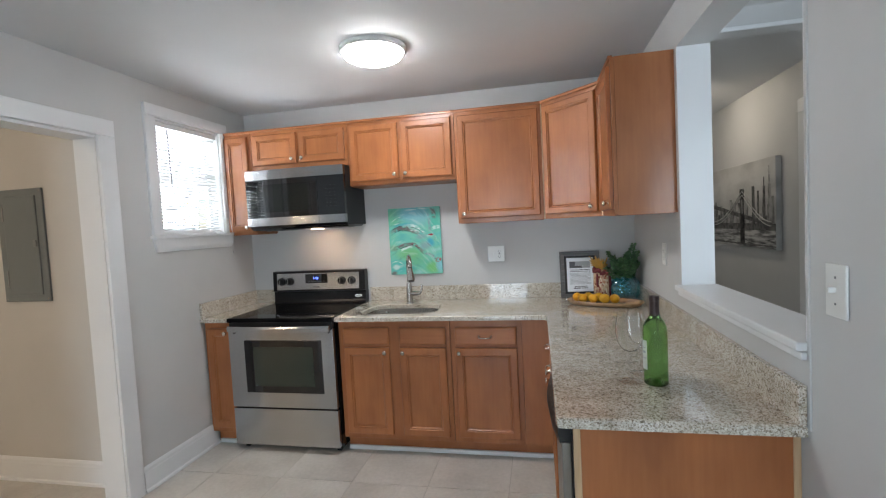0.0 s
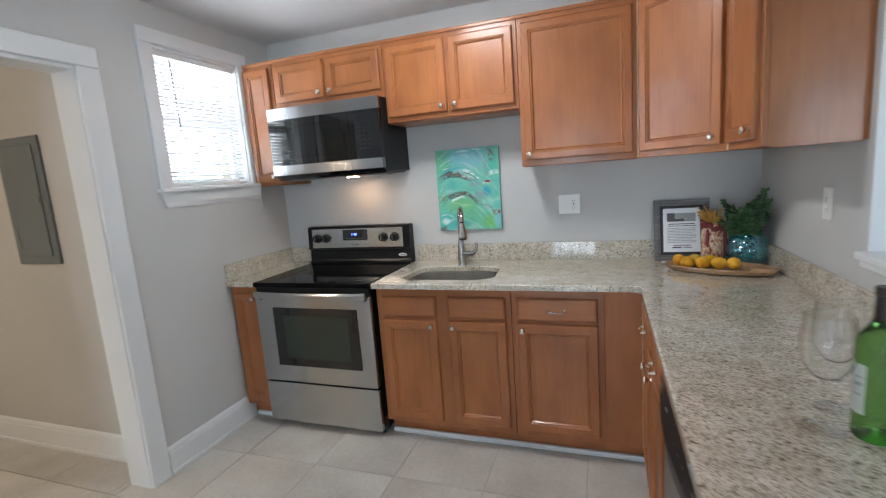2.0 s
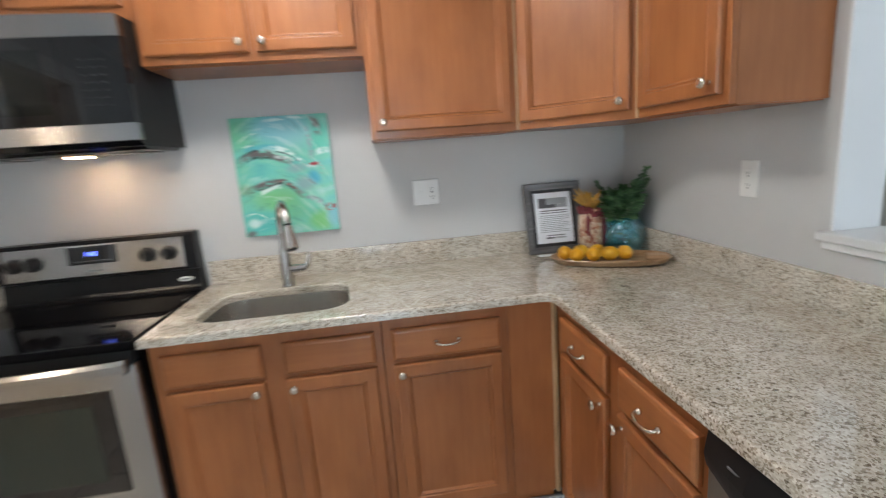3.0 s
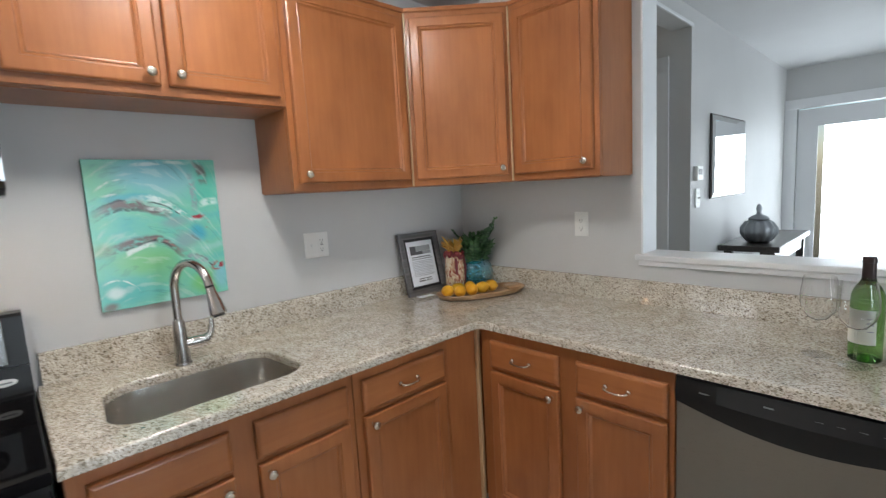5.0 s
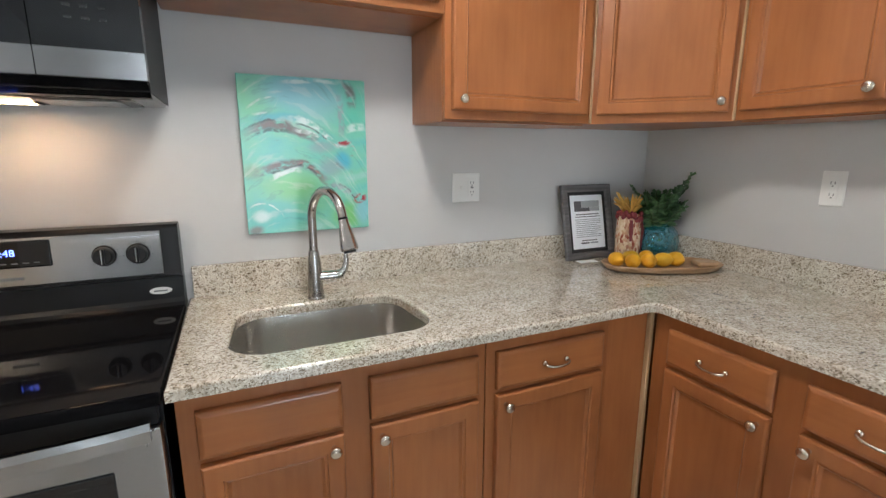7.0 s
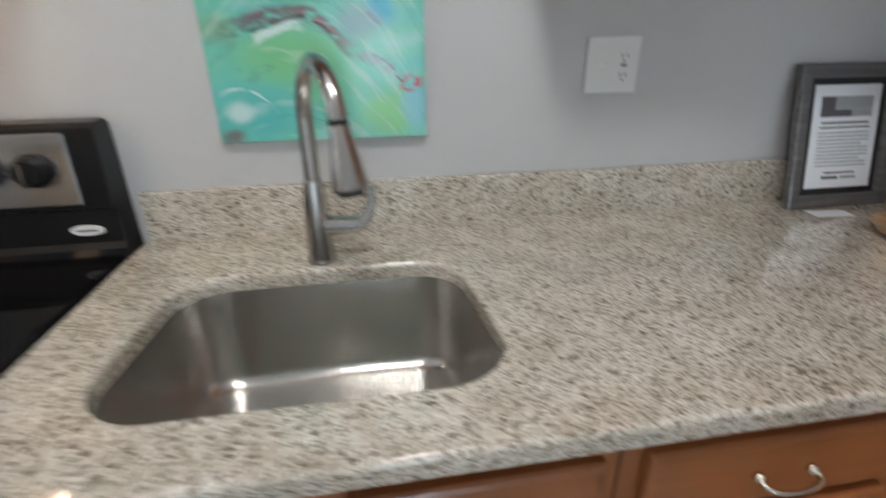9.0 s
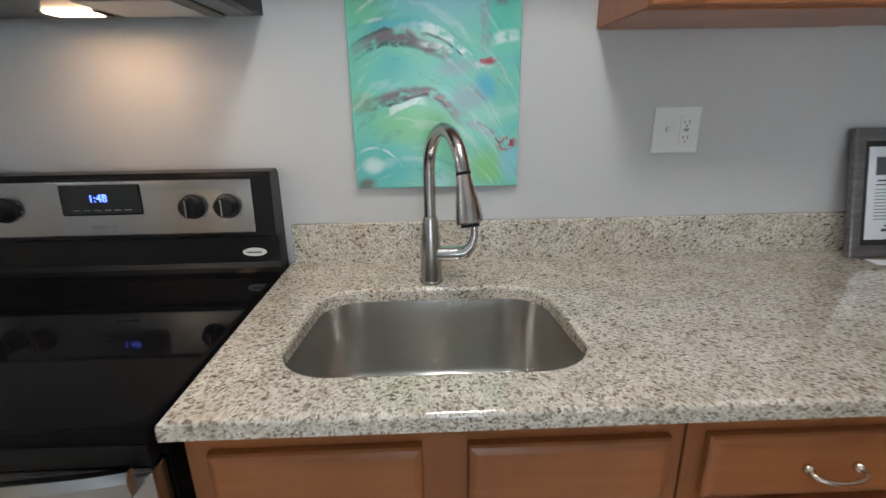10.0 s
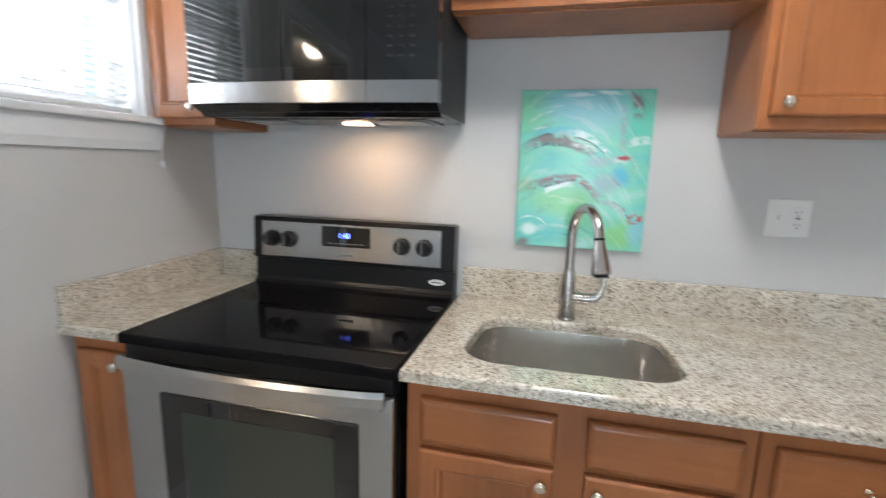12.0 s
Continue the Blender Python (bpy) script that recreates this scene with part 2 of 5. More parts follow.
setting("wall_north", boxes((XL - W, XR, YB, YB + W, 0, ZC)), M["wall"], "light grey painted kitchen wall behind the counters")
setting("wall_west", boxes(
    (XL - W, XL, YS, DY0, 0, ZC), (XL - W, XL, DY0, DY1, DZ, ZC), (XL - W, XL, DY1, WY0, 0, ZC),
    (XL - W, XL, WY0, WY1, 0, WZ0), (XL - W, XL, WY0, WY1, WZ1, ZC), (XL - W, XL, WY1, YB, 0, ZC)),
    M["wall"], "light grey painted wall with window and doorway")
setting("wall_east", boxes(
    (XR, XR + W, YS, OY0, 0, ZC), (XR, XR + W, OY0, OY1, 0, OZ0), (XR, XR + W, OY0, OY1, OZ1, ZC), (XR, XR + W, OY1, YN, 0, ZC)),
    M["wall"], "light grey painted wall with a pass-through opening")
setting("wall_south", boxes(
    (XL - W, -0.26, YS - W, YS, 0, ZC), (-0.26, 0.66, YS - W, YS, 2.10, ZC), (0.66, 2.3, YS - W, YS, 0, ZC),
    (2.3, 3.9, YS - W, YS, 0, 0.85), (2.3, 3.9, YS - W, YS, 2.15, ZC), (3.9, DX1 + W, YS - W, YS, 0, ZC)), M["wall"])
setting("wall_hall", boxes((-4.2, XL - W, HY, HY + W, 0, ZC)), M["hall_wall"], "beige-grey painted hall wall")
setting("wall_hall_far", boxes((-4.2 - W, -4.2, YS, HY + W, 0, ZC), (-4.2 - W, XL - W, YS - W, YS, 0, ZC)), M["hall_wall"])
setting("wall_living_block", boxes((DX0, DX1, YW, YN, 0, ZC)), M["wall"], "light grey painted wall of the living room")
setting("wall_passage_end", boxes((XR + W, DX0, YN - W, YN, 0, ZC)), M["wall"])
setting("wall_front", boxes((DX1, DX1 + W, YS, 2.12, 0, ZC), (DX1, DX1 + W, 2.12, 3.06, 2.06, ZC), (DX1, DX1 + W, 3.06, YN, 0, ZC)), M["wall"], "light grey wall with the front door")
setting("ceiling", boxes((-4.35, XL - W, YS - W, HY + W, ZC, ZC + 0.12), (XL - W, XR + W, YS - W, YB + W, ZC, ZC + 0.12), (XR + W, DX1 + W, YS - W, YN, ZC, ZC + 0.12)), M["ceiling"], "off-white painted flat ceiling")
setting("passage_header", boxes((XR + W, DX0, YW, YW + 0.12, 2.335, ZC)), M["wall"])


# ---- cabinets ----
def rect(x0, x1, z0, z1, inset, y):
    return [(x0 + inset, y, z0 + inset), (x1 - inset, y, z0 + inset), (x1 - inset, y, z1 - inset), (x0 + inset, y, z1 - inset)]


def panel_door(x0, x1, z0, z1, back, thick=0.02, stile=0.043):
    """A framed door with a rounded edge, a bead and a flat recessed panel; its front looks along -y."""
    f = back - thick
    rings = [(0, back), (0, f + 0.006), (0.002, f + 0.002), (0.006, f), (stile - 0.004, f), (stile - 0.0015, f + 0.0045), (stile + 0.002, f + 0.005), (stile + 0.005, f + 0.0035),
             (stile + 0.011, f + 0.012), (stile + 0.014, f + 0.0125)]
    bm = bmesh.new()
    return loops(bm, [rect(x0, x1, z0, z1, i, y) for i, y in rings])


def drawer_front(x0, x1, z0, z1, back, thick=0.02):
    f = back - thick
    rings = [(0, back), (0, f + 0.008), (0.003, f + 0.004), (0.009, f + 0.001), (0.013, f)]
    bm = bmesh.new()
    return loops(bm, [rect(x0, x1, z0, z1, i, y) for i, y in rings])


def knob(x, z, front):
    bm = bmesh.new()
    turn = Matrix.Rotation(radians(90), 4, "X")
    return lathe(bm, [(0.007, 0), (0.0055, 0.003), (0.005, 0.010), (0.008, 0.014), (0.0135, 0.019), (0.0150, 0.024), (0.0125, 0.029), (0.006, 0.0315)], (x, front, z), 20, turn)


def bow_pull(x, z, front, span=0.078):
    bm = bmesh.new()
    pts = [(x + span / 2 * math.cos(a) * 1.06, front - 0.006 - 0.022 * math.sin(a) ** 0.6, z - 0.006 * math.sin(a)) for a in [math.pi * k / 14 for k in range(15)]]
    pts = [(x + span / 2, front, z)] + pts[1:-1] + [(x - span / 2, front, z)]
    tube(bm, pts, [0.0065] + [0.0048 - 0.0012 * math.sin(math.pi * k / 12) for k in range(13)] + [0.0065], 10)
    for s in (-1, 1):
        bmesh.ops.create_uvsphere(bm, u_segments=12, v_segments=8, radius=0.0085, matrix=Matrix.Translation((x + s * span / 2, front - 0.004, z)))
    return bm


def carcass(w, d, z0, z1, toe=0.0, hollow=False):
    """Box with a face frame at its front (y = 0), depth going to +y; hollow: open at the top."""
    bm = bmesh.new()
    if not hollow:
        box(bm, 0, w, 0.019, d, z0 + toe, z1)
    box(bm, 0.001, w - 0.001, 0, 0.019, z0 + toe + 0.001, z1 - 0.001, 0.0015, 1)
    return bm


def wall_cabinet(m, w, h, doors, label, d=0.285, knob_low=0.032, sides=("r",), extra=0.012):
    """doors: rows of (x0, x1, side of the knob)."""
    cab = thing("wall_cabinet", m, label, "cabinet", "wall cabinets")
    part("body", carcass(w, d, 0, h), M["wood"], cab)
    part("underside", boxes((0.004, w - 0.004, 0.03, d - 0.01, -0.004, -0.0005)), M["wood_flat"], cab)
    for x0, x1, side in doors:
        door = part("door", panel_door(x0, x1, 0.018 + extra, h - 0.038, -0.001), M["wood"], cab)
        kx = x0 + 0.028 if side == "l" else x1 - 0.028
        part("knob", knob(kx, 0.018 + extra + knob_low, -0.021), M["nickel"], door, "satin nickel round knob", 50)
    part("top_moulding", boxes((-0.001, w + 0.001, -0.010, 0.012, h - 0.012, h + 0.006), bevel=0.003), M["wood_flat"], cab)
    return cab


def base_cabinet(m, w, fronts, label, d=0.60, height=0.884, hollow=False):
    """fronts: rows of (kind, x0, x1, z0, z1, grip place)."""
    cab = thing("base_cabinet", m, label, "cabinet", "base cabinets")
    part("body", carcass(w, d, 0.0, height, 0.105, hollow), M["wood"], cab)
    if hollow:
        for x in (0, w - 0.018):
            part("side_panel", boxes((x, x + 0.018, 0.0195, d, 0.105, height)), M["wood"], cab)
        part("floor_panel", boxes((0.0185, w - 0.0185, 0.0195, d, 0.105, 0.123)), M["wood"], cab)
    part("toe_kick", boxes((0, w, 0.07, 0.085, 0, 0.105)), M["wood_flat"], cab)
    for kind, x0, x1, z0, z1, grip in fronts:
        if kind == "door":
            door = part("door", panel_door(x0, x1, z0, z1, -0.001, 0.02, 0.045), M["wood"], cab)
            kx = x0 + 0.026 if grip == "l" else x1 - 0.026
            part("knob", knob(kx, z1 - 0.028, -0.021), M["nickel"], door, "satin nickel round knob", 50)
        else:
            front = part("drawer_front" if kind == "drawer" else "false_front", drawer_front(x0, x1, z0, z1, -0.001), M["wood_flat"], cab)
            if grip:
                part("handle", bow_pull((x0 + x1) / 2, (z0 + z1) / 2, -0.021), M["nickel"], front, "satin nickel bow pull", 60)
    return cab


UY, UZ, UT = 3.765, 1.477, 2.239
# along the back wall, from the window
wall_cabinet(pose(-1.448, UY, UZ), 0.235, UT - UZ, [(0.018, 0.211, "r")], "narrow stained maple wall cabinet beside the microwave", extra=0.004)
wall_cabinet(pose(-1.213, UY, 1.934), 0.768, UT - 1.934, [(0.022, 0.372, "r"), (0.396, 0.746, "l")], "low two-door stained maple wall cabinet above the microwave", extra=0.026)
wall_cabinet(pose(-0.445, UY, 1.782), 0.772, UT - 1.782, [(0.022, 0.374, "r"), (0.398, 0.750, "l")], "two-door stained maple wall cabinet over the sink")
wall_cabinet(pose(0.327, UY, UZ), 0.578, UT - UZ, [(0.022, 0.556, "l")], "tall single-door stained maple wall cabinet")
# diagonal corner unit
S = 0.61
corner = thing("corner_wall_cabinet", pose(0, 0, UZ), "diagonal stained maple corner wall cabinet with one door", "cabinet", "wall cabinets")
bm = bmesh.new()
outline = [(XR - S, YB), (XR - S, UY), (XR - 0.285, YB - S), (XR, YB - S), (XR, YB)]
loops(bm, [[(x, y, z) for x, y in outline] for z in (0, UT - UZ)])
part("body", bm, M["wood"], corner)
ax, ay, bx, by = XR - S, UY, XR - 0.285, YB - S
length, turn = math.hypot(bx - ax, by - ay), math.atan2(by - ay, bx - ax)
local = Matrix.Translation((ax, ay, 0)) @ Matrix.Rotation(turn, 4, "Z")
for name, bm, mat, lab in (("door", panel_door(0.024, length - 0.024, 0.03, UT - UZ - 0.038, -0.001), M["wood"], ""),
                           ("top_moulding", boxes((0.004, length - 0.004, -0.010, 0.012, UT - UZ - 0.012, UT - UZ + 0.006), bevel=0.003), M["wood_flat"], "")):
    bmesh.ops.transform(bm, matrix=local, verts=bm.verts)
    last = part(name, bm, mat, corner, lab)
    if name == "door":
        bm = knob(length - 0.052, 0.062, -0.021)
        bmesh.ops.transform(bm, matrix=local, verts=bm.verts)
        part("knob", bm, M["nickel"], last, "satin nickel round knob", 50)
for sx, sy in ((ax + 0.002, ay - 0.003), (bx - 0.003, by + 0.002)):
    bm = bmesh.new()
    box(bm, sx - 0.004, sx + 0.004, sy - 0.004, sy + 0.004, 0.002, UT - UZ - 0.013, 0.0015, 1)
    part("seam_strip", bm, M["raw_wood"], corner, "pale wooden seam strip")
# right wall unit, facing -x
EASTY = 3.022
wall_cabinet(pose(XR - 0.285, YB - S, UZ, 0, 0, -90), YB - S - EASTY, UT - UZ, [(0.022, YB - S - EASTY - 0.022, "r")], "single-door stained maple wall cabinet beside the pass-through")

BY, BX = 3.425, 0.915
FRONTS = (0.726, 0.838, 0.140, 0.709)
d0, d1, p0, p1 = FRONTS
base_cabinet(pose(XL + 0.004, BY, 0), 0.222, [("door", 0.03, 0.206, p0, 0.838, "r")], "narrow stained maple base cabinet beside the range")
base_cabinet(pose(-0.448, BY, 0), 0.744, [("false", 0.037, 0.347, d0, d1, ""), ("false", 0.415, 0.717, d0, d1, ""), ("door", 0.037, 0.347, p0, p1, "r"), ("door", 0.415, 0.717, p0, p1, "l")],
             "two-door stained maple sink base cabinet", hollow=True)
base_cabinet(pose(0.297, BY, 0), 0.440, [("drawer", 0.030, 0.410, d0, d1, "c"), ("door", 0.030, 0.410, p0, p1, "l")], "one-drawer one-door stained maple base cabinet")
filler = thing("corner_filler", pose(0, 0, 0), "plain stained maple corner filler between base cabinets", "filler panel")
part("face_board", boxes((0.737, BX + 0.6, BY + 0.002, BY + 0.021, 0.105, 0.884), bevel=0.001), M["wood"], filler)
part("corner_box", boxes((0.737, BX + 0.6, BY + 0.0215, YB - 0.01, 0.105, 0.884)), M["wood"], filler)
part("toe_board", boxes((0.737, BX, BY + 0.07, BY + 0.08, 0, 0.1045)), M["wood_flat"], filler)
single("corner_strip", boxes((BX - 0.018, BX - 0.001, BY - 0.016, BY + 0.001, 0.105, 0.884), bevel=0.003), M["raw_wood"], "pale wooden corner strip between base cabinets", "trim strip")
base_cabinet(pose(BX, 3.405, 0, 0, 0, -90), 0.775, [("drawer", 0.062, 0.380, d0, d1, "c"), ("drawer", 0.450, 0.756, d0, d1, "c"), ("door", 0.062, 0.380, p0, p1, "r"), ("door", 0.450, 0.756, p0, p1, "l")],
             "two-drawer two-door stained maple base cabinet under the peninsula")
endp = thing("end_panel", pose(0, 0, 0), "stained maple end panel closing the peninsula", "cabinet panel")
part("board", boxes((0.955, 1.495, 1.972, 1.990, 0.0, 0.884)), M["wood"], endp)
part("edge_strip", boxes((0.935, 0.955, 1.968, 2.0, 0, 0.884), bevel=0.002), M["raw_wood"], endp, "pale unstained wood edge strip")
part("edge_strip", boxes((1.495, XR - 0.002, 1.968, 1.990, 0, 0.884), bevel=0.002), M["raw_wood"], endp, "pale unstained wood edge strip")
single("quarter_round", boxes((-0.445, BX + 0.06, BY + 0.050, BY + 0.068, 0.0, 0.028), bevel=0.005), M["white"], "white painted shoe moulding under the cabinets", "moulding")
single("quarter_round", boxes((XL + 0.02, -1.25, BY + 0.050, BY + 0.068, 0.0, 0.028), bevel=0.005), M["white"], "short white painted shoe moulding beside the range", "moulding")

# ---- counters ----
SX0, SX1, SY0, SY1 = -0.338, 0.186, 3.488, 3.832


def sink_outline(grow=0.0, n=10):
    """D-shaped opening: small front corners, wide round back corners."""
    pts = []
    for cx, cy, r, a0 in ((SX1 - 0.095, SY0 + 0.095, 0.095, -90), (SX1 - 0.105, SY1 - 0.09, 0.09, 0), (SX0 + 0.105, SY1 - 0.09, 0.09, 90), (SX0 + 0.095, SY0 + 0.095, 0.095, 180)):
        for k in range(n + 1):
            a = radians(a0 + 90 * k / n)
            pts.append((cx + (r + grow) * math.cos(a), cy + (r + grow) * math.sin(a)))
    return pts


def slab(outline, hole=None, z0=0.884, z1=0.914, r=0.009):
    """A stone slab with a rounded upper edge and, if asked for, a hole."""
    bm = bmesh.new()
    edges = []
    for ring in (outline, hole):
        if ring:
            vs = [bm.verts.new((x, y, z1)) for x, y in ring]
            edges += [bm.edges.new((a, b)) for a, b in zip(vs, vs[1:] + vs[:1])]
    bmesh.ops.triangle_fill(bm, use_beauty=True, use_dissolve=False, edges=edges)
    if hole:
        hx, hy = [p[0] for p in hole], [p[1] for p in hole]
        inside = [f for f in bm.faces if min(hx) + 0.1 < f.calc_center_median().x < max(hx) - 0.1 and min(hy) + 0.1 < f.calc_center_median().y < max(hy) - 0.1]
        bmesh.ops.delete(bm, geom=inside, context="FACES")
    made = bmesh.ops.extrude_face_region(bm, geom=list(bm.faces))
    for v in made["geom"]:
        if isinstance(v, bmesh.types.BMVert):
            v.co.z = z0
    bmesh.ops.recalc_face_normals(bm, faces=bm.faces)
    rim = [e for e in bm.edges if len(e.link_faces) == 2 and abs(e.verts[0].co.z - z1) < 1e-5 and abs(e.verts[1].co.z - z1) < 1e-5 and e.calc_face_angle(0) > 1.2]
    bmesh.ops.bevel(bm, geom=rim, offset=r, segments=3, affect="EDGES", profile=0.5)
    return bm


CX, CY, CE = 0.887, 3.386, 1.937
counter = thing("countertop", pose(0, 0, 0), "polished speckled beige granite countertop with an undermount sink cut-out", "countertop")
c = 0.02
part("slab", slab([(-0.456, CY), (CX - 0.03, CY), (CX - 0.009, CY - 0.009), (CX, CY - 0.03), (CX, CE + c), (CX + c * 0.3, CE + c * 0.3), (CX + c, CE), (XR - 0.002, CE), (XR - 0.002, YB - 0.002), (-0.456, YB - 0.002)], sink_outline()), M["granite"], counter, "", 40)
part("backsplash", boxes((-0.440, XR - 0.024, YB - 0.022, YB - 0.002, 0.9125, 1.018), bevel=0.002), M["granite"], counter)
part("backsplash", boxes((XR - 0.022, XR - 0.002, CE + 0.002, YB - 0.024, 0.9125, 1.018), bevel=0.002), M["granite"], counter)
counter2 = thing("countertop", pose(0, 0, 0), "short speckled beige granite countertop beside the range", "countertop")
part("slab", slab([(XL + 0.002, CY), (-1.240, CY), (-1.240, YB - 0.002), (XL + 0.002, YB - 0.002)]), M["granite"], counter2, "", 40)
part("backsplash", boxes((XL + 0.024, -1.236, YB - 0.022, YB - 0.002, 0.9125, 1.018), bevel=0.002), M["granite"], counter2)
part("backsplash", boxes((XL + 0.002, XL + 0.022, CY + 0.004, YB - 0.002, 0.9125, 1.018), bevel=0.002), M["granite"], counter2)

sink = thing("sink", pose(0, 0, 0), "brushed stainless steel undermount sink bowl, empty", "sink")
bm = bmesh.new()
cx, cy = (SX0 + SX1) / 2, (SY0 + SY1) / 2
rings = []
for grow, z in ((0.016, 0.8835), (0.003, 0.8835), (0.002, 0.875), (-0.004, 0.80), (-0.008, 0.730), (-0.011, 0.712), (-0.019, 0.700), (-0.032, 0.693), (-0.050, 0.690)):
    rings.append([(x, y, z) for x, y in sink_outline(grow)])
rings.append([(cx + (x - cx) * 0.2, cy + (y - cy) * 0.2, 0.686) for x, y in sink_outline(-0.06)])
loops(bm, rings, False, True)
part("bowl", bm, M["sink_steel"], sink, "", 50)
bm = bmesh.new()
lathe(bm, [(0.055, 0.6875), (0.052, 0.691), (0.042, 0.6915), (0.036, 0.688)], (cx, cy, 0.0), 28)
drain = part("drain_ring", bm, M["nickel"], sink, "steel drain ring", 50)
bm = bmesh.new()
lathe(bm, [(0.034, 0.6885), (0.03, 0.693), (0.01, 0.694), (0.006, 0.700)], (cx, cy, 0.0), 24)
part("drain_stopper", bm, M["black_plastic"], drain, "dark drain basket", 50)

FX, FY = -0.080, 3.872
faucet = thing("faucet", pose(FX, FY, 0.9145), "brushed nickel gooseneck pull-down kitchen faucet", "faucet")
bm = bmesh.new()
lathe(bm, [(0.027, 0), (0.027, 0.006), (0.0245, 0.010), (0.0235, 0.07), (0.021, 0.115), (0.0175, 0.150), (0.0145, 0.158)], n=28)
part("body", bm, M["faucet"], faucet, "", 40)
bm = bmesh.new()
reach, rise = 0.092, 0.258
way = Vector((0.36, -0.93, 0)).normalized()
pts = [(0, 0, 0.150), (0, 0, 0.18), (0, 0, 0.21), (0, 0, rise)]
for k in range(1, 15):
    a = math.pi * 0.93 * k / 14
    s = reach * (1 - math.cos(a)) * 0.95
    pts.append((way.x * s, way.y * s, rise + reach * math.sin(a)))
tube(bm, pts, 0.0135, 16)
part("spout", bm, M["faucet"], faucet, "", 60)
end, before = Vector(pts[-1]), Vector(pts[-2])
down = (end - before).normalized()
bm = bmesh.new()
tube(bm, [end + down * t for t in (0.001, 0.006)], 0.0142, 16)
part("seam_ring", bm, M["black_plastic"], faucet, "thin dark seam ring", 60)
bm = bmesh.new()
tube(bm, [end + down * t for t in (0.007, 0.022, 0.055, 0.084, 0.094, 0.097)], [0.0140, 0.0155, 0.0215, 0.0255, 0.0255, 0.022], 20)
spray = part("spray_head", bm, M["faucet"], faucet, "flared pull-down spray head", 40)
bm = bmesh.new()
tube(bm, [end + down * 0.0972, end + down * 0.103], 0.018, 16)
part("nozzle", bm, M["black_plastic"], spray, "dark rubber nozzle", 60)
bm = bmesh.new()
tube(bm, [(0.012, -0.002, 0.070), (0.045, -0.006, 0.070), (0.064, -0.008, 0.071)], [0.0180, 0.0180, 0.0165], 18)
part("valve", bm, M["faucet"], faucet, "", 50)
bm = bmesh.new()
tube(bm, [(0.0642, -0.008, 0.071), (0.0654, -0.008, 0.071)], 0.0158, 18)
part("seam_ring", bm, M["black_plastic"], faucet, "thin dark seam ring", 60)
bm = bmesh.new()
tube(bm, [(0.0655, -0.008, 0.071), (0.080, -0.010, 0.075), (0.093, -0.012, 0.090), (0.099, -0.013, 0.115), (0.099, -0.013, 0.140)], [0.0165, 0.0150, 0.0115, 0.009, 0.007], 14)
part("lever", bm, M["faucet"], faucet, "curved side lever handle", 50)

# ---- range ----
RX0, RX1 = -1.237, -0.460
RW = RX1 - RX0
rng = thing("range", pose(RX0, 3.385, 0), "freestanding stainless and black electric range with oven", "range")
part("body", boxes((0.004, RW - 0.004, 0.03, 0.645, 0.03, 0.886)), M["black"], rng)
for fx in (0.03, RW - 0.06):
    for fy in (0.06, 0.58):
        part("foot", boxes((fx, fx + 0.03, fy, fy + 0.03, 0, 0.03)), M["black_plastic"], rng)
part("cooktop", boxes((0, RW, -0.012, 0.60, 0.886, 0.916), bevel=0.008), M["cooktop_glass"], rng, "glossy black ceramic glass cooktop", 40)
bm = bmesh.new()
prof = [(0.578, 0.9165), (0.590, 0.925), (0.594, 0.938), (0.599, 1.004), (0.584, 1.010), (0.592, 1.156), (0.598, 1.165), (0.640, 1.167), (0.655, 1.155), (0.655, 0.90), (0.575, 0.90)]
loops(bm, [[(x, y, z) for y, z in prof] for x in (0.0, RW)])
guard = part("backguard", bm, M["black_satin"], rng, "glossy black backguard")
TILT = Matrix.Translation((0, 0.584, 1.010)) @ Matrix.Rotation(radians(-3.1), 4, "X")


def on_panel(bm):
    """From the panel's own plane (x across, y out of it, z up it) to the range's."""
    bmesh.ops.transform(bm, matrix=TILT, verts=bm.verts)
    return bm


part("control_panel", on_panel(boxes((0.035, RW - 0.045, -0.006, -0.0005, 0.008, 0.140), bevel=0.003)), M["steel"], guard, "brushed steel control panel")
display = part("display", on_panel(boxes((0.285, 0.47, -0.010, -0.0062, 0.060, 0.132), bevel=0.003)), M["black_glass"], guard, "black display window")
bm = boxes(*[(0.312 + i * 0.024, 0.326 + i * 0.024, -0.0110, -0.0104, 0.071, 0.0735) for i in range(6)])
part("button_row", on_panel(bm), M["mark_grey"], guard, "small pale button marks")
for kx in (0.080, 0.150, 0.590, 0.672):
    bm = bmesh.new()
    turnx = Matrix.Rotation(radians(90), 4, "X")
    lathe(bm, [(0.030, 0), (0.030, 0.005), (0.0265, 0.008), (0.0245, 0.026), (0.021, 0.030)], (kx, -0.0062, 0.076), 28, turnx)
    box(bm, kx - 0.006, kx + 0.006, -0.044, -0.030, 0.053, 0.099, 0.002, 1)
    k = part("knob", on_panel(bm), M["black_plastic"], guard, "dark ribbed burner knob", 40)
    part("pointer", on_panel(boxes((kx - 0.0016, kx + 0.0016, -0.0452, -0.0441, 0.056, 0.096))), M["steel"], k)
    dial = bmesh.new()
    for q in range(-4, 5):
        a_ = radians(90 + 32 * q)
        px_, pz_ = kx + 0.0365 * math.cos(a_), 0.076 + 0.0365 * math.sin(a_)
        box(dial, px_ - 0.0016, px_ + 0.0016, -0.0067, -0.0061, pz_ - 0.0016, pz_ + 0.0016)
    part("dial_marks", on_panel(dial), M["panel_grey"], guard)
bm = bmesh.new()
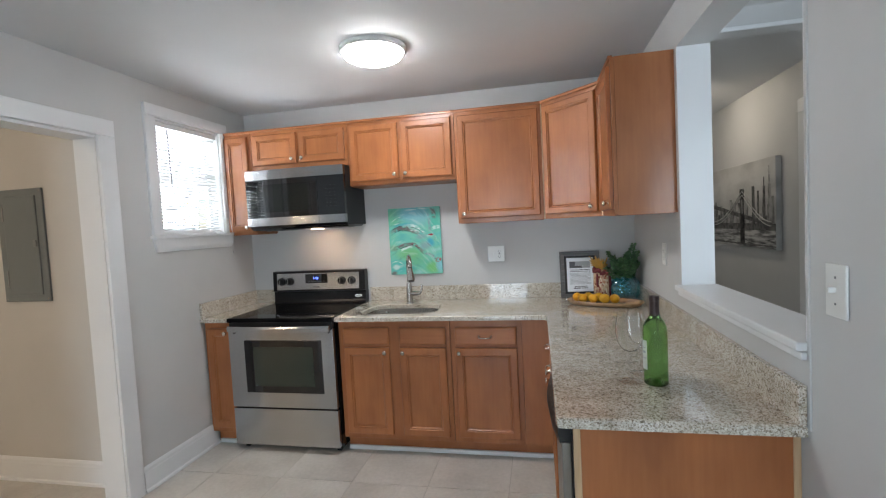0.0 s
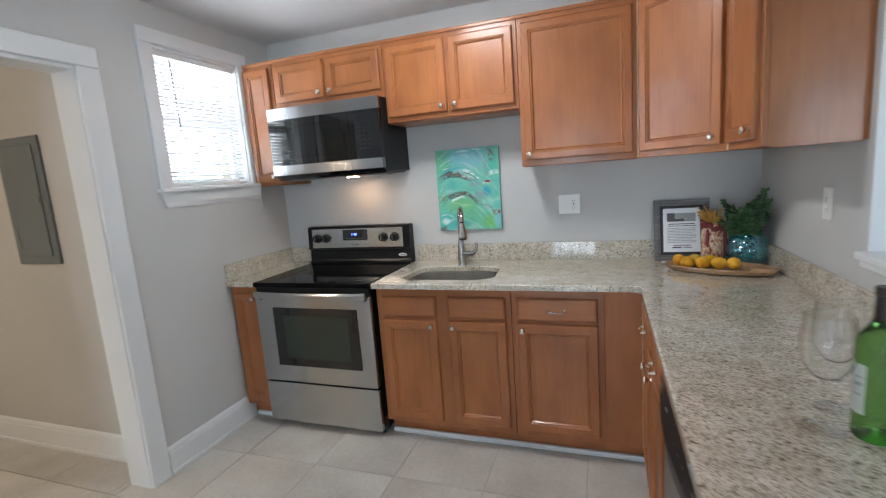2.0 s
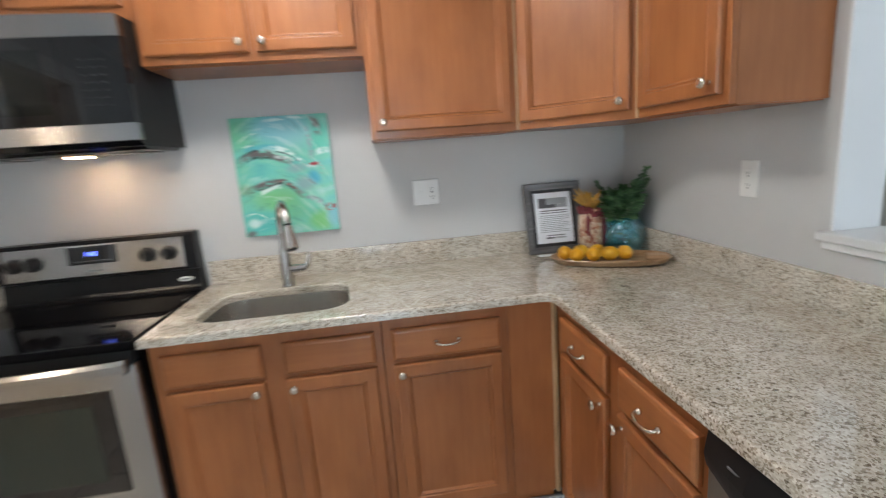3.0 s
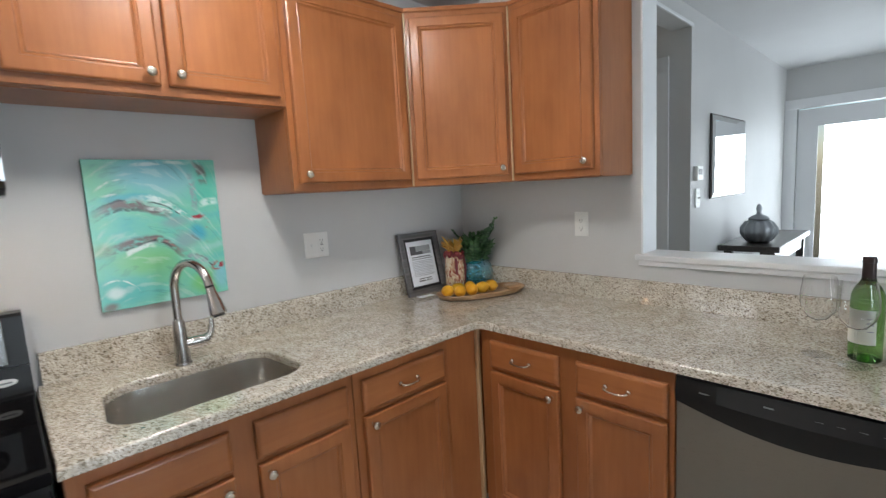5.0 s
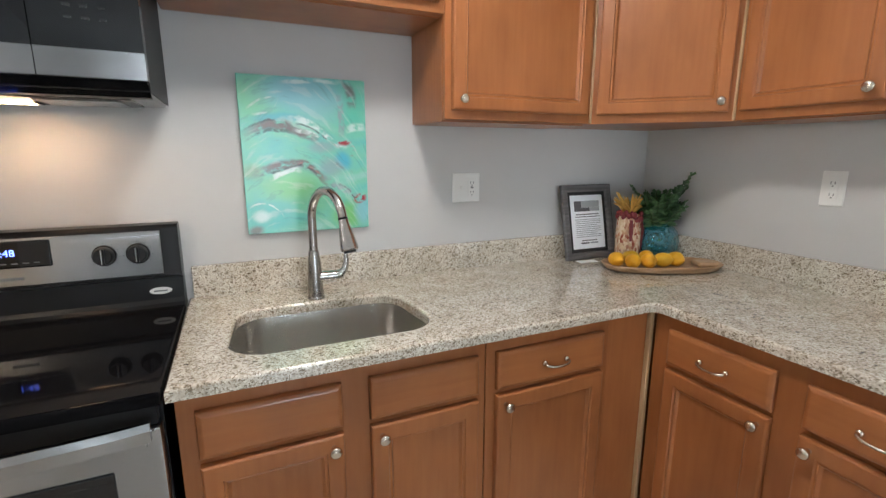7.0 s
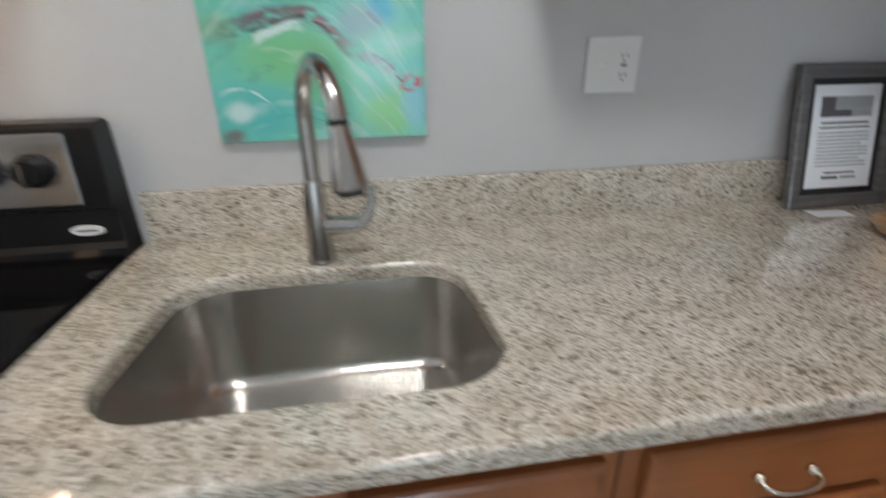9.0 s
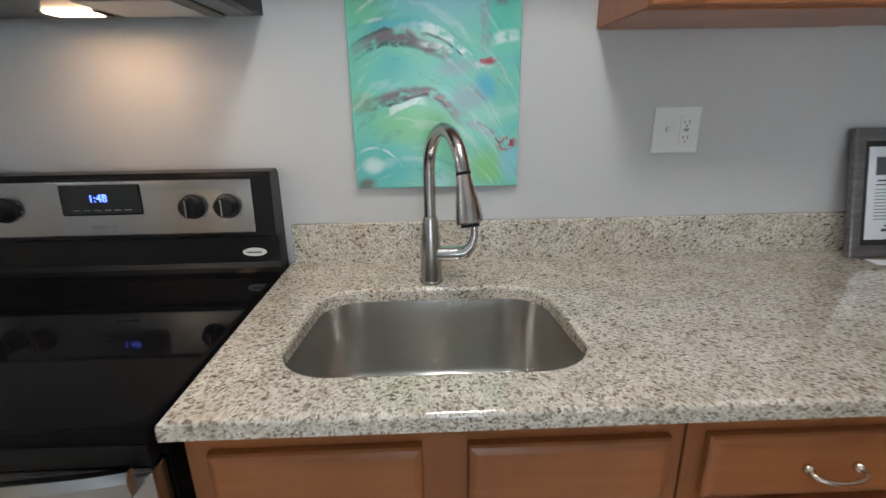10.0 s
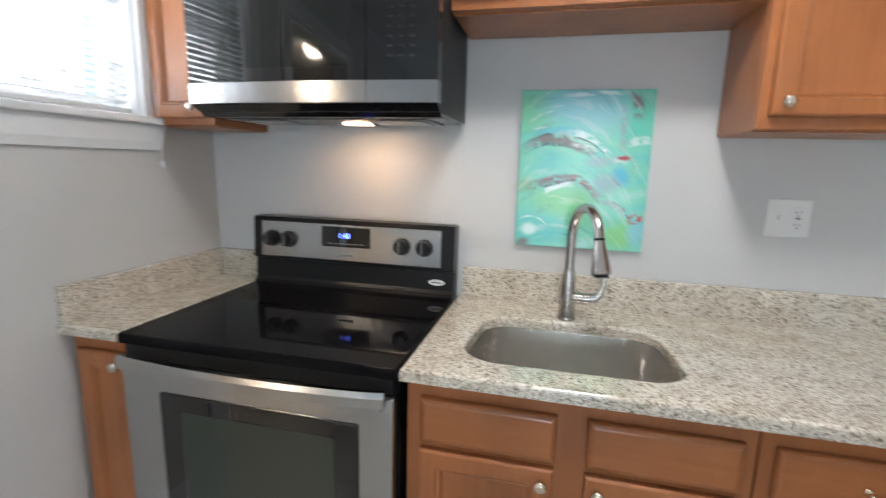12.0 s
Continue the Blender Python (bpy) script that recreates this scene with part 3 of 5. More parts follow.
lathe(bm, [(0.030, 0), (0.030, 0.002), (0.026, 0.003)], (RW - 0.062, 0.5965, 0.964), 24, Matrix.Rotation(radians(85), 4, "X") @ Matrix.Diagonal((1, 0.36, 1, 1)))
badge = part("badge", bm, M["plate"], guard, "small pale oval badge", 40)
part("badge_print", boxes((RW - 0.080, RW - 0.044, 0.5925, 0.5931, 0.962, 0.966)), M["panel_grey"], badge)
part("brand_mark", on_panel(boxes((0.345, 0.405, -0.0066, -0.0061, 0.026, 0.034))), M["panel_grey"], guard)
door = part("oven_door", boxes((0.006, RW - 0.006, -0.010, 0.028, 0.308, 0.843), bevel=0.006), M["steel"], rng, "brushed steel oven door", 40)
part("vent_gap", boxes((0.012, RW - 0.012, 0.002, 0.029, 0.845, 0.884)), M["black_plastic"], rng)
part("window_frame", boxes((0.125, RW - 0.092, -0.0135, -0.009, 0.412, 0.766), bevel=0.004), M["black_glass"], door, "black glass window border", 40)
part("window", boxes((0.190, RW - 0.152, -0.0145, -0.0125, 0.458, 0.722)), M["oven_glass"], door, "dark oven window glass")
bm = bmesh.new()
hp = [(0.02 + (RW - 0.04) * k / 16, -0.030 - 0.026 * math.sin(math.pi * k / 16) ** 0.7, 0.848) for k in range(17)]
loops(bm, [[(x, y - 0.006, z - 0.019), (x, y + 0.006, z - 0.019), (x, y + 0.008, z + 0.019), (x, y - 0.003, z + 0.019), (x, y - 0.009, z + 0.006)] for x, y, z in hp])
part("door_handle", bm, M["steel"], door, "wide bowed steel oven handle", 30)
for hx in (0.03, RW - 0.06):
    part("handle_post", boxes((hx, hx + 0.03, -0.030, -0.008, 0.815, 0.841)), M["steel"], door)
part("storage_drawer", boxes((0.006, RW - 0.006, -0.006, 0.028, 0.045, 0.298), bevel=0.005), M["steel"], rng, "brushed steel storage drawer", 40)

# ---- microwave ----
MX0, MX1 = -1.213, -0.452
MW = MX1 - MX0
mw = thing("microwave", pose(MX0, 3.665, 1.512), "over-the-range stainless and black microwave under the cabinet", "microwave")
part("body", boxes((0, MW, 0.035, 0.383, 0, 0.420)), M["black_plastic"], mw)


def bowed(x0, x1, z0, z1, y0, y1, bow, whole=MW, n=14):
    """A front panel that bows outward a little across the unit's whole width."""
    bm = bmesh.new()
    rings = []
    for k in range(n + 1):
        x = x0 + (x1 - x0) * k / n
        b = bow * math.sin(math.pi * (x / whole))
        rings.append([(x, y0 - b, z0), (x, y1, z0), (x, y1, z1), (x, y0 - b, z1)])
    return loops(bm, rings)


MWB = 0.016
part("top_band", bowed(0.0, MW, 0.352, 0.420, 0.0, 0.034, MWB), M["steel"], mw, "brushed steel upper band", 30)
part("door", bowed(0.0, 0.565, 0.078, 0.351, 0.0, 0.034, MWB), M["black_glass"], mw, "glossy black door glass", 30)
part("door_window", bowed(0.045, 0.515, 0.115, 0.315, -0.0012, 0.0, MWB), M["door_glass"], mw, "dark see-through window", 30)
cp = part("control_panel", bowed(0.567, MW, 0.078, 0.351, 0.0, 0.034, MWB), M["black_glass"], mw, "black touch control panel", 30)
for r in range(7):
    for q in range(3):
        x, z = 0.625 + 0.030 * q, 0.135 + 0.024 * r
        part("key_mark", bowed(x, x + 0.014, z, z + 0.005, -0.0008, 0.0, MWB, n=2), M["key_grey"], cp)
part("bottom_band", bowed(0.0, 0.565, 0.020, 0.077, 0.0, 0.034, MWB), M["steel"], mw, "brushed steel lower band", 30)
part("bottom_band", bowed(0.567, MW, 0.020, 0.077, 0.0, 0.034, MWB), M["steel"], mw, "brushed steel lower band", 30)
bm = bmesh.new()
prof = [(0.034, 0.019), (0.008, 0.019), (0.030, 0.004), (0.062, -0.012), (0.075, -0.014), (0.300, -0.014), (0.340, -0.0005), (0.36, -0.0005), (0.36, 0.019)]
loops(bm, [[(x, y, z if z < 0.018 else -0.0004 + (0.019 if y < 0.035 else 0.0)) for y, z in prof] for x in (0.002, MW - 0.002)])
part("lower_lip", bm, M["black"], mw, "sloped black lower lip")
part("underside_plate", boxes((0.05, MW - 0.05, 0.085, 0.29, -0.0165, -0.0142), bevel=0.001), M["black_satin"], mw, "dark metal underside plate")
for gx in (0.075, 0.515):
    part("grease_filter", boxes((gx, gx + 0.17, 0.11, 0.27, -0.0195, -0.0168), bevel=0.001), M["steel"], mw, "metal mesh grease filter")
part("lamp_bezel", boxes((0.385, 0.395, 0.205, 0.249, -0.0205, -0.0168), (0.490, 0.500, 0.205, 0.249, -0.0205, -0.0168), (0.385, 0.500, 0.251, 0.258, -0.0205, -0.0168)), M["black"], mw)
part("lamp_lens", boxes((0.397, 0.488, 0.205, 0.249, -0.0200, -0.0168), bevel=0.001), M["hood_glow"], mw, "lit warm lamp lens")

# ---- dishwasher ----
dw = thing("dishwasher", pose(BX - 0.012, 2.628, 0, 0, 0, -90), "stainless dishwasher with a black control strip under the counter", "dishwasher")
part("tub", boxes((0.004, 0.60, 0.03, 0.56, 0.02, 0.878)), M["black_plastic"], dw)
part("door_panel", boxes((0.004, 0.60, 0.0, 0.029, 0.115, 0.799), bevel=0.004), M["steel_shaded"], dw, "brushed steel door panel", 40)
bm = bmesh.new()
rings = []
for k in range(17):
    x = 0.004 + 0.596 * k / 16
    s = math.sin(math.pi * k / 16)
    rings.append([(x, -0.004 - 0.022 * s, 0.798 - 0.040 * s), (x, -0.0006, 0.798 - 0.040 * s), (x, -0.0006, 0.801), (x, 0.029, 0.801), (x, 0.029, 0.874), (x, -0.002 - 0.006 * s, 0.874), (x, -0.010 - 0.026 * s, 0.825)])
loops(bm, rings)
strip = part("control_strip", bm, M["black_plastic"], dw, "bowed black control strip", 30)
part("kick_plate", boxes((0.004, 0.60, 0.06, 0.075, 0, 0.11)), M["black_plastic"], dw)
for i, (x, w, z) in enumerate(((0.07, 0.075, 0.842), (0.225, 0.022, 0.850), (0.225, 0.022, 0.842), (0.225, 0.022, 0.834), (0.33, 0.016, 0.845), (0.37, 0.016, 0.845), (0.41, 0.016, 0.845), (0.45, 0.016, 0.845), (0.33, 0.03, 0.828), (0.40, 0.03, 0.828), (0.53, 0.02, 0.842))):
    s = math.sin(math.pi * (x + w / 2) / 0.6)
    y = -0.004 - 0.016 * s
    part("button_mark", boxes((x, x + w, y - 0.004, y, z - 0.0018, z + 0.0018)), M["mark_grey"], strip)

# ---- trim, window, doors ----
T = M["white"]


def ring_frame(outer, inner, y0, y1):
    """One closed frame between two rectangles (x0, x1, z0, z1)."""
    bm = bmesh.new()
    rings = [[(x0, y, z0), (x1, y, z0), (x1, y, z1), (x0, y, z1)] for (x0, x1, z0, z1), y in ((outer, y0), (outer, y1), (inner, y1), (inner, y0), (outer, y0))]
    loops(bm, rings, False, False)
    bmesh.ops.remove_doubles(bm, verts=bm.verts, dist=1e-6)
    return bm


def trim_run(name, rows, label):
    return setting(name, boxes(*rows, bevel=0.004), T, label)


def baseboard(name, x0, x1, y0, y1, axis, side):
    """A tall board with a stepped cap and a shoe; side: the way its face looks."""
    bm = bmesh.new()
    prof = [(0, 0), (0.022, 0), (0.021, 0.014), (0.014, 0.020), (0.014, 0.115), (0.011, 0.122), (0.010, 0.136), (0.004, 0.150), (0, 0.152)]
    if axis == "y":
        loops(bm, [[(x0 + side * d, y, z) for d, z in prof] for y in (y0, y1)])
    else:
        loops(bm, [[(x, y0 + side * d, z) for d, z in prof] for x in (x0, x1)])
    return setting(name, bm, T, "tall white painted baseboard with shoe moulding")


baseboard("baseboard_kitchen_west", XL, XL, DY1 + 0.10, BY + 0.05, "y", 1)
baseboard("baseboard_kitchen_west_rear", XL, XL, YS, DY0 - 0.10, "y", 1)
baseboard("baseboard_kitchen_east", XR, XR, YS, OY0 - 0.0, "y", -1)
baseboard("baseboard_hall", -4.2, XL - W, HY, HY, "x", -1)
baseboard("baseboard_living", DX0, DX1, YW, YW, "x", -1)

CW = 0.092
doorway = thing("doorway_casing", pose(0, 0, 0), "wide white painted casing and jamb around the hall doorway", "door casing")
doorway["kind"] = "structure"
part("casing_side", boxes((XL, XL + 0.02, DY1 - 0.012, DY1 + CW, 0, DZ + 0.0), bevel=0.004), T, doorway)
part("casing_side", boxes((XL, XL + 0.02, DY0 - CW, DY0 + 0.012, 0, DZ + 0.0), bevel=0.004), T, doorway)
part("casing_head", boxes((XL, XL + 0.021, DY0 - CW, DY1 + CW, DZ + 0.001, DZ + CW), bevel=0.004), T, doorway)
part("jamb", boxes((XL - W - 0.002, XL + 0.001, DY1 - 0.016, DY1 + 0.0, 0, DZ)), T, doorway)
part("jamb", boxes((XL - W - 0.002, XL + 0.001, DY0, DY0 + 0.016, 0, DZ)), T, doorway)
part("jamb_head", boxes((XL - W - 0.002, XL + 0.001, DY0 + 0.016, DY1 - 0.016, DZ - 0.016, DZ)), T, doorway)

window = thing("window_1", pose(0, 0, 0), "white painted kitchen window with mini blinds lowered", "window")
window["kind"] = "structure"
K = 0.072
part("casing", boxes((XL, XL + 0.02, WY0 - K, WY0 + 0.006, WZ0, WZ1 + 0.002), bevel=0.003), T, window)
part("casing", boxes((XL, XL + 0.02, WY1 - 0.006, WY1 + K, WZ0, WZ1 + 0.002), bevel=0.003), T, window)
part("head_casing", boxes((XL, XL + 0.023, WY0 - K, WY1 + K, WZ1 + 0.003, WZ1 + 0.003 + K), bevel=0.003), T, window)
part("sill", boxes((XL - 0.10, XL + 0.045, WY0 - K - 0.012, WY1 + K + 0.012, WZ0 - 0.022, WZ0 - 0.001), bevel=0.005), T, window)
bm = bmesh.new()
loops(bm, [[(XL, y0, z), (XL + d, y0, z), (XL + d, y1, z), (XL, y1, z)] for z, y0, y1, d in ((WZ0 - 0.105, WY0 - K + 0.024, WY1 + K - 0.024, 0.012), (WZ0 - 0.08, WY0 - K + 0.016, WY1 + K - 0.016, 0.018), (WZ0 - 0.0225, WY0 - K, WY1 + K, 0.022))])
part("apron", bm, T, window, "white flared apron under the sill")
for y0, y1, z0, z1 in ((WY0, WY0 + 0.012, WZ0, WZ1), (WY1 - 0.012, WY1, WZ0, WZ1), (WY0 + 0.012, WY1 - 0.012, WZ1 - 0.012, WZ1)):
    part("jamb", boxes((XL - W, XL + 0.0, y0, y1, z0, z1)), T, window)
for z0, z1, dx in ((WZ0, 1.875, 0.0), (1.865, WZ1 - 0.012, 0.025)):
    x0, x1 = XL - 0.105 - dx, XL - 0.082 - dx
    bm = ring_frame((WY0 + 0.013, WY1 - 0.013, z0, z1), (WY0 + 0.05, WY1 - 0.05, z0 + 0.04, z1 - 0.035), 0, x1 - x0)
    bmesh.ops.transform(bm, matrix=Matrix(((0, 1, 0, x0), (1, 0, 0, 0), (0, 0, 1, 0), (0, 0, 0, 1))), verts=bm.verts)
    sash = part("sash", bm, T, window)
    pane = part("pane", boxes((x0 + 0.009, x0 + 0.013, WY0 + 0.05, WY1 - 0.05, z0 + 0.04, z1 - 0.035)), M["pane"], sash)
    pane.visible_shadow = False

M["slat"] = shader("white_vinyl_slat", (0.74, 0.75, 0.75), 0.4)[0]
slat_nodes, slat_links = M["slat"].node_tree.nodes, M["slat"].node_tree.links
thin, both = slat_nodes.new("ShaderNodeBsdfTranslucent"), slat_nodes.new("ShaderNodeMixShader")
thin.inputs[0].default_value, both.inputs[0].default_value = (0.9, 0.92, 0.93, 1), 0.05
slat_links.new(slat_nodes["Principled BSDF"].outputs[0], both.inputs[1])
slat_links.new(thin.outputs[0], both.inputs[2])
slat_links.new(both.outputs[0], slat_nodes["Material Output"].inputs[0])
blind = thing("window_blind", pose(0, 0, 0), "white mini blind with slats half open, lowered over the window", "blind")
by0, by1 = WY0 + 0.018, WY1 - 0.018
part("headrail", boxes((XL - 0.045, XL - 0.012, by0, by1, WZ1 - 0.045, WZ1 - 0.014), bevel=0.002), M["slat"], blind)
bm = bmesh.new()
a = radians(24)
cs, sn = math.cos(a), math.sin(a)
arc = [(-0.0125, -0.0012), (-0.006, 0.0), (0.0, 0.0006), (0.006, 0.0), (0.0125, -0.0012)]
prof = [(u * cs - v * sn, u * sn + v * cs) for u, v in arc] + [(u * cs - (v - 0.0007) * sn, u * sn + (v - 0.0007) * cs) for u, v in arc[::-1]]
loops(bm, [[(x, y, z) for x, z in prof] for y in (by0, by1)])
slat_mesh = mesh_of("slat", bm, M["slat"])
zz = WZ1 - 0.058
while zz > WZ0 + 0.03:
    s = new("slat", slat_mesh)
    s.parent, s.location = blind, (XL - 0.030, 0, zz)
    zz -= 0.0212
part("bottom_rail", boxes((XL - 0.042, XL - 0.018, by0, by1, WZ0 + 0.008, WZ0 + 0.022), bevel=0.002), M["slat"], blind)
bm = bmesh.new()
tube(bm, [(XL - 0.008, by0 + 0.105, WZ1 - 0.05), (XL - 0.007, by0 + 0.11, 2.0), (XL - 0.007, by0 + 0.115, 1.79)], 0.0035, 8)
part("tilt_wand", bm, M["mark_grey"], blind, "grey plastic tilt wand")
for y in (by0 + 0.09, (by0 + by1) / 2, by1 - 0.09):
    bm = bmesh.new()
    tube(bm, [(XL - 0.0165, y, WZ1 - 0.045), (XL - 0.0165, y, WZ0 + 0.02)], 0.0008, 6)
    part("ladder_cord", bm, M["slat"], blind)

bm = bmesh.new()
tube(bm, [(XL + 0.050, by1 + 0.030, WZ0 + 0.02), (XL + 0.052, by1 + 0.032, WZ0 - 0.06), (XL + 0.051, by1 + 0.034, WZ0 - 0.145)], [0.0012, 0.0012, 0.0012], 6)
bmesh.ops.create_uvsphere(bm, u_segments=10, v_segments=6, radius=0.006, matrix=Matrix.Translation((XL + 0.051, by1 + 0.034, WZ0 - 0.150)) @ Matrix.Diagonal((1, 1, 1.9, 1)))
tube(bm, [(XL - 0.010, by1 - 0.02, WZ1 - 0.04), (XL + 0.024, by1 + 0.015, WZ0 + 0.35), (XL + 0.050, by1 + 0.030, WZ0 + 0.02)], 0.0012, 6)
part("pull_cord", bm, M["slat"], blind, "thin white pull cord hanging past the sill")

# pass-through trim
ledge = thing("pass_through_trim", pose(0, 0, 0), "white painted pass-through ledge and jamb lining", "trim")
ledge["kind"] = "structure"
part("ledge", boxes((XR - 0.028, XR + W + 0.02, OY0 - 0.0, OY1 + 0.018, OZ0 + 0.001, OZ0 + 0.026), bevel=0.005), T, ledge)
part("ledge_moulding", boxes((XR - 0.016, XR - 0.001, OY0, OY1 + 0.008, OZ0 - 0.022, OZ0 + 0.0), bevel=0.004), T, ledge)
part("jamb_lining", boxes((XR - 0.001, XR + W + 0.002, OY1 - 0.008, OY1 + 0.0, OZ0 + 0.027, OZ1 - 0.001)), T, ledge)
part("jamb_lining", boxes((XR - 0.001, XR + W + 0.002, OY0, OY0 + 0.008, OZ0 + 0.027, OZ1 - 0.001)), T, ledge)
part("corner_bead", boxes((XR - 0.004, XR + 0.006, OY0 - 0.012, OY0 - 0.0, OZ0 - 0.20, ZC - 0.002), bevel=0.002), M["wall"], ledge)
trim_run("trim_crown", [(XR + W, DX0, YW - 0.014, YW - 0.001, 2.328, 2.348)], "thin white ceiling trim")


def glazed_door(name, m, w, h, label, lite):
    """A white door with one glazed light, in a local frame: x across, y the thickness; room side looks along -y."""
    d = thing(name, m, label, "door")
    d["kind"] = "structure"
    x0, x1, z0, z1 = lite
    part("leaf", ring_frame((0, w, 0.01, h), lite, 0, 0.045), T, d)
    part("glazing_bead", ring_frame((x0 - 0.02, x1 + 0.02, z0 - 0.02, z1 + 0.02), (x0 + 0.008, x1 - 0.008, z0 + 0.008, z1 - 0.008), -0.012, -0.0005), T, d)
    p = part("pane", boxes((x0, x1, 0.02, 0.026, z0, z1)), M["pane"], d)
    p.visible_shadow = False
    bm = bmesh.new()
    lathe(bm, [(0.026, 0), (0.026, 0.006), (0.010, 0.010), (0.010, 0.035), (0.026, 0.045), (0.028, 0.060), (0.018, 0.070)], (w - 0.06, 0, 0.98), 20, Matrix.Rotation(radians(90), 4, "X"))
    part("door_knob", bm, M["nickel"], d, "satin nickel door knob", 50)
    for s0, s1, y0, y1, zz0, zz1 in ((-0.10, -0.004, -0.07, -0.05, 0, h + 0.008), (w + 0.004, w + 0.10, -0.07, -0.05, 0, h + 0.008), (-0.10, w + 0.10, -0.072, -0.05, h + 0.009, h + 0.10)):
        part("casing", boxes((s0, s1, y0, y1, zz0, zz1), bevel=0.003), T, d)
    return d


glazed_door("door_front", pose(DX1 + 0.05, 3.05, 0, 0, 0, -90), 0.92, 2.04, "white front door with a large bright glass light", (0.15, 0.77, 0.55, 1.88))
glazed_door("door_rear", pose(0.65, YS - 0.05, 0, 0, 0, 180), 0.90, 2.08, "white rear door with a full glass light", (0.07, 0.83, 0.10, 2.0))
bm = boxes((DX0 - 0.02, DX0 - 0.001, 3.275, 3.365, 0, 2.10), (DX0 - 0.02, DX0 - 0.001, 4.12, 4.21, 0, 2.10), (DX0 - 0.021, DX0 - 0.001, 3.275, 4.21, 2.101, 2.19), bevel=0.003)
pd = thing("door_passage", pose(0, 0, 0), "white panelled door in the passage, closed", "door")
pd["kind"] = "structure"
part("casing", bm, T, pd)
bm = panel_door(0.0, 0.75, 0.01, 2.09, 0.0, 0.012, 0.11)
bmesh.ops.transform(bm, matrix=Matrix.Translation((DX0 - 0.0005, 4.118, 0)) @ Matrix.Rotation(radians(-90), 4, "Z"), verts=bm.verts)
part("leaf", bm, T, pd)

# ---- fixtures on walls and ceiling ----
lightf = thing("ceiling_light", pose(0.03, 3.05, ZC), "round flush ceiling light, lit, with a white rim", "ceiling light")
bm = bmesh.new()
lathe(bm, [(0.178, 0), (0.180, -0.018), (0.172, -0.026), (0.163, -0.026), (0.163, -0.010)], n=48)
part("rim", bm, M["plate"], lightf, "white metal rim", 50)
bm = bmesh.new()
lathe(bm, [(0.162, -0.012), (0.162, -0.030), (0.150, -0.048), (0.115, -0.064), (0.06, -0.073), (0.015, -0.0755)], n=48)
part("diffuser", bm, M["lamp_glow"], lightf, "glowing white dome diffuser", 50)


def screw(x, z, front=0.0):
    bm = bmesh.new()
    return lathe(bm, [(0.0032, 0), (0.0028, 0.001), (0.001, 0.0014)], (x, front, z), 10, Matrix.Rotation(radians(90), 4, "X"))


def wall_plate(name, m, w, h, label, kind):
    """Its centre is at the origin; its front looks along -y."""
    p = thing(name, m, label, "outlet" if "outlet" in name else "switch")
    part("plate", boxes((-w / 2, w / 2, -0.006, 0, -h / 2, h / 2), bevel=0.003), M["plate"], p)
    if kind in ("outlet", "gfci"):
        cx = 0.024 if kind == "gfci" else 0.0
        r = part("receptacle", boxes((cx - 0.0165, cx + 0.0165, -0.0085, -0.006, -0.034, 0.034), bevel=0.0015), M["plate"], p)
        for s in (-0.019, 0.019):
            for dx in (-0.006, 0.006):
                part("slot", boxes((cx + dx - 0.0014, cx + dx + 0.0014, -0.0088, -0.0084, s - 0.004, s + 0.005)), M["slot"], r)
            bm = bmesh.new()
            lathe(bm, [(0.0028, 0), (0.0028, 0.0004)], (cx, -0.0084, s - 0.010), 10, Matrix.Rotation(radians(90), 4, "X"))
            part("slot", bm, M["slot"], r)
        if kind == "gfci":
            part("test_button", boxes((cx - 0.006, cx + 0.006, -0.0095, -0.0084, -0.003, 0.004)), M["slot"], r)
            part("toggle", boxes((-0.029, -0.019, -0.014, -0.006, -0.006, 0.008), bevel=0.002), M["plate"], p)
    else:
        part("toggle", boxes((-0.005, 0.005, -0.022, -0.006, -0.004, 0.009), bevel=0.002), M["plate"], p)
        for z in (-0.030, 0.030):
            part("screw", screw(0, z, -0.006), M["mark_grey"], p)
    return p


wall_plate("wall_outlet", pose(0.549, YB - 0.001, 1.240), 0.120, 0.114, "white combined switch and outlet plate on grey wall", "gfci")
wall_plate("wall_outlet", pose(XR - 0.001, 3.266, 1.258, 0, 0, -90), 0.071, 0.116, "white duplex outlet plate beside the pass-through", "outlet")
wall_plate("light_switch", pose(XR - 0.001, 1.813, 1.280, 0, 0, -90), 0.076, 0.122, "white toggle light switch on grey wall", "switch")
wall_plate("wall_outlet", pose(-2.90, HY - 0.001, 0.435), 0.072, 0.115, "white duplex outlet low on the hall wall", "outlet")

bp = thing("breaker_panel", pose(-2.203, HY - 0.001, 1.48), "grey painted steel electrical breaker panel on the hall wall", "electrical panel")
part("cover", boxes((-0.172, 0.172, -0.014, 0, -0.342, 0.342), bevel=0.004), M["panel_grey"], bp)
part("door", boxes((-0.120, 0.128, -0.022, -0.014, -0.30, 0.30), bevel=0.004), M["panel_grey"], bp)
part("latch", boxes((0.095, 0.118, -0.028, -0.022, -0.01, 0.03), bevel=0.002), M["mark_grey"], bp)
for z in (-0.2, 0.2):
    part("hinge", boxes((-0.126, -0.118, -0.025, -0.014, z - 0.05, z + 0.05)), M["slot"], bp)
for x in (-0.155, 0.155):
    for z in (-0.325, 0.325, 0):
        part("screw", screw(x, z, -0.014), M["nickel"], bp)

# ---- painting over the sink ----
mat, nodes, links, b = shader("poured_acrylic", (0.2, 0.6, 0.5), 0.25)


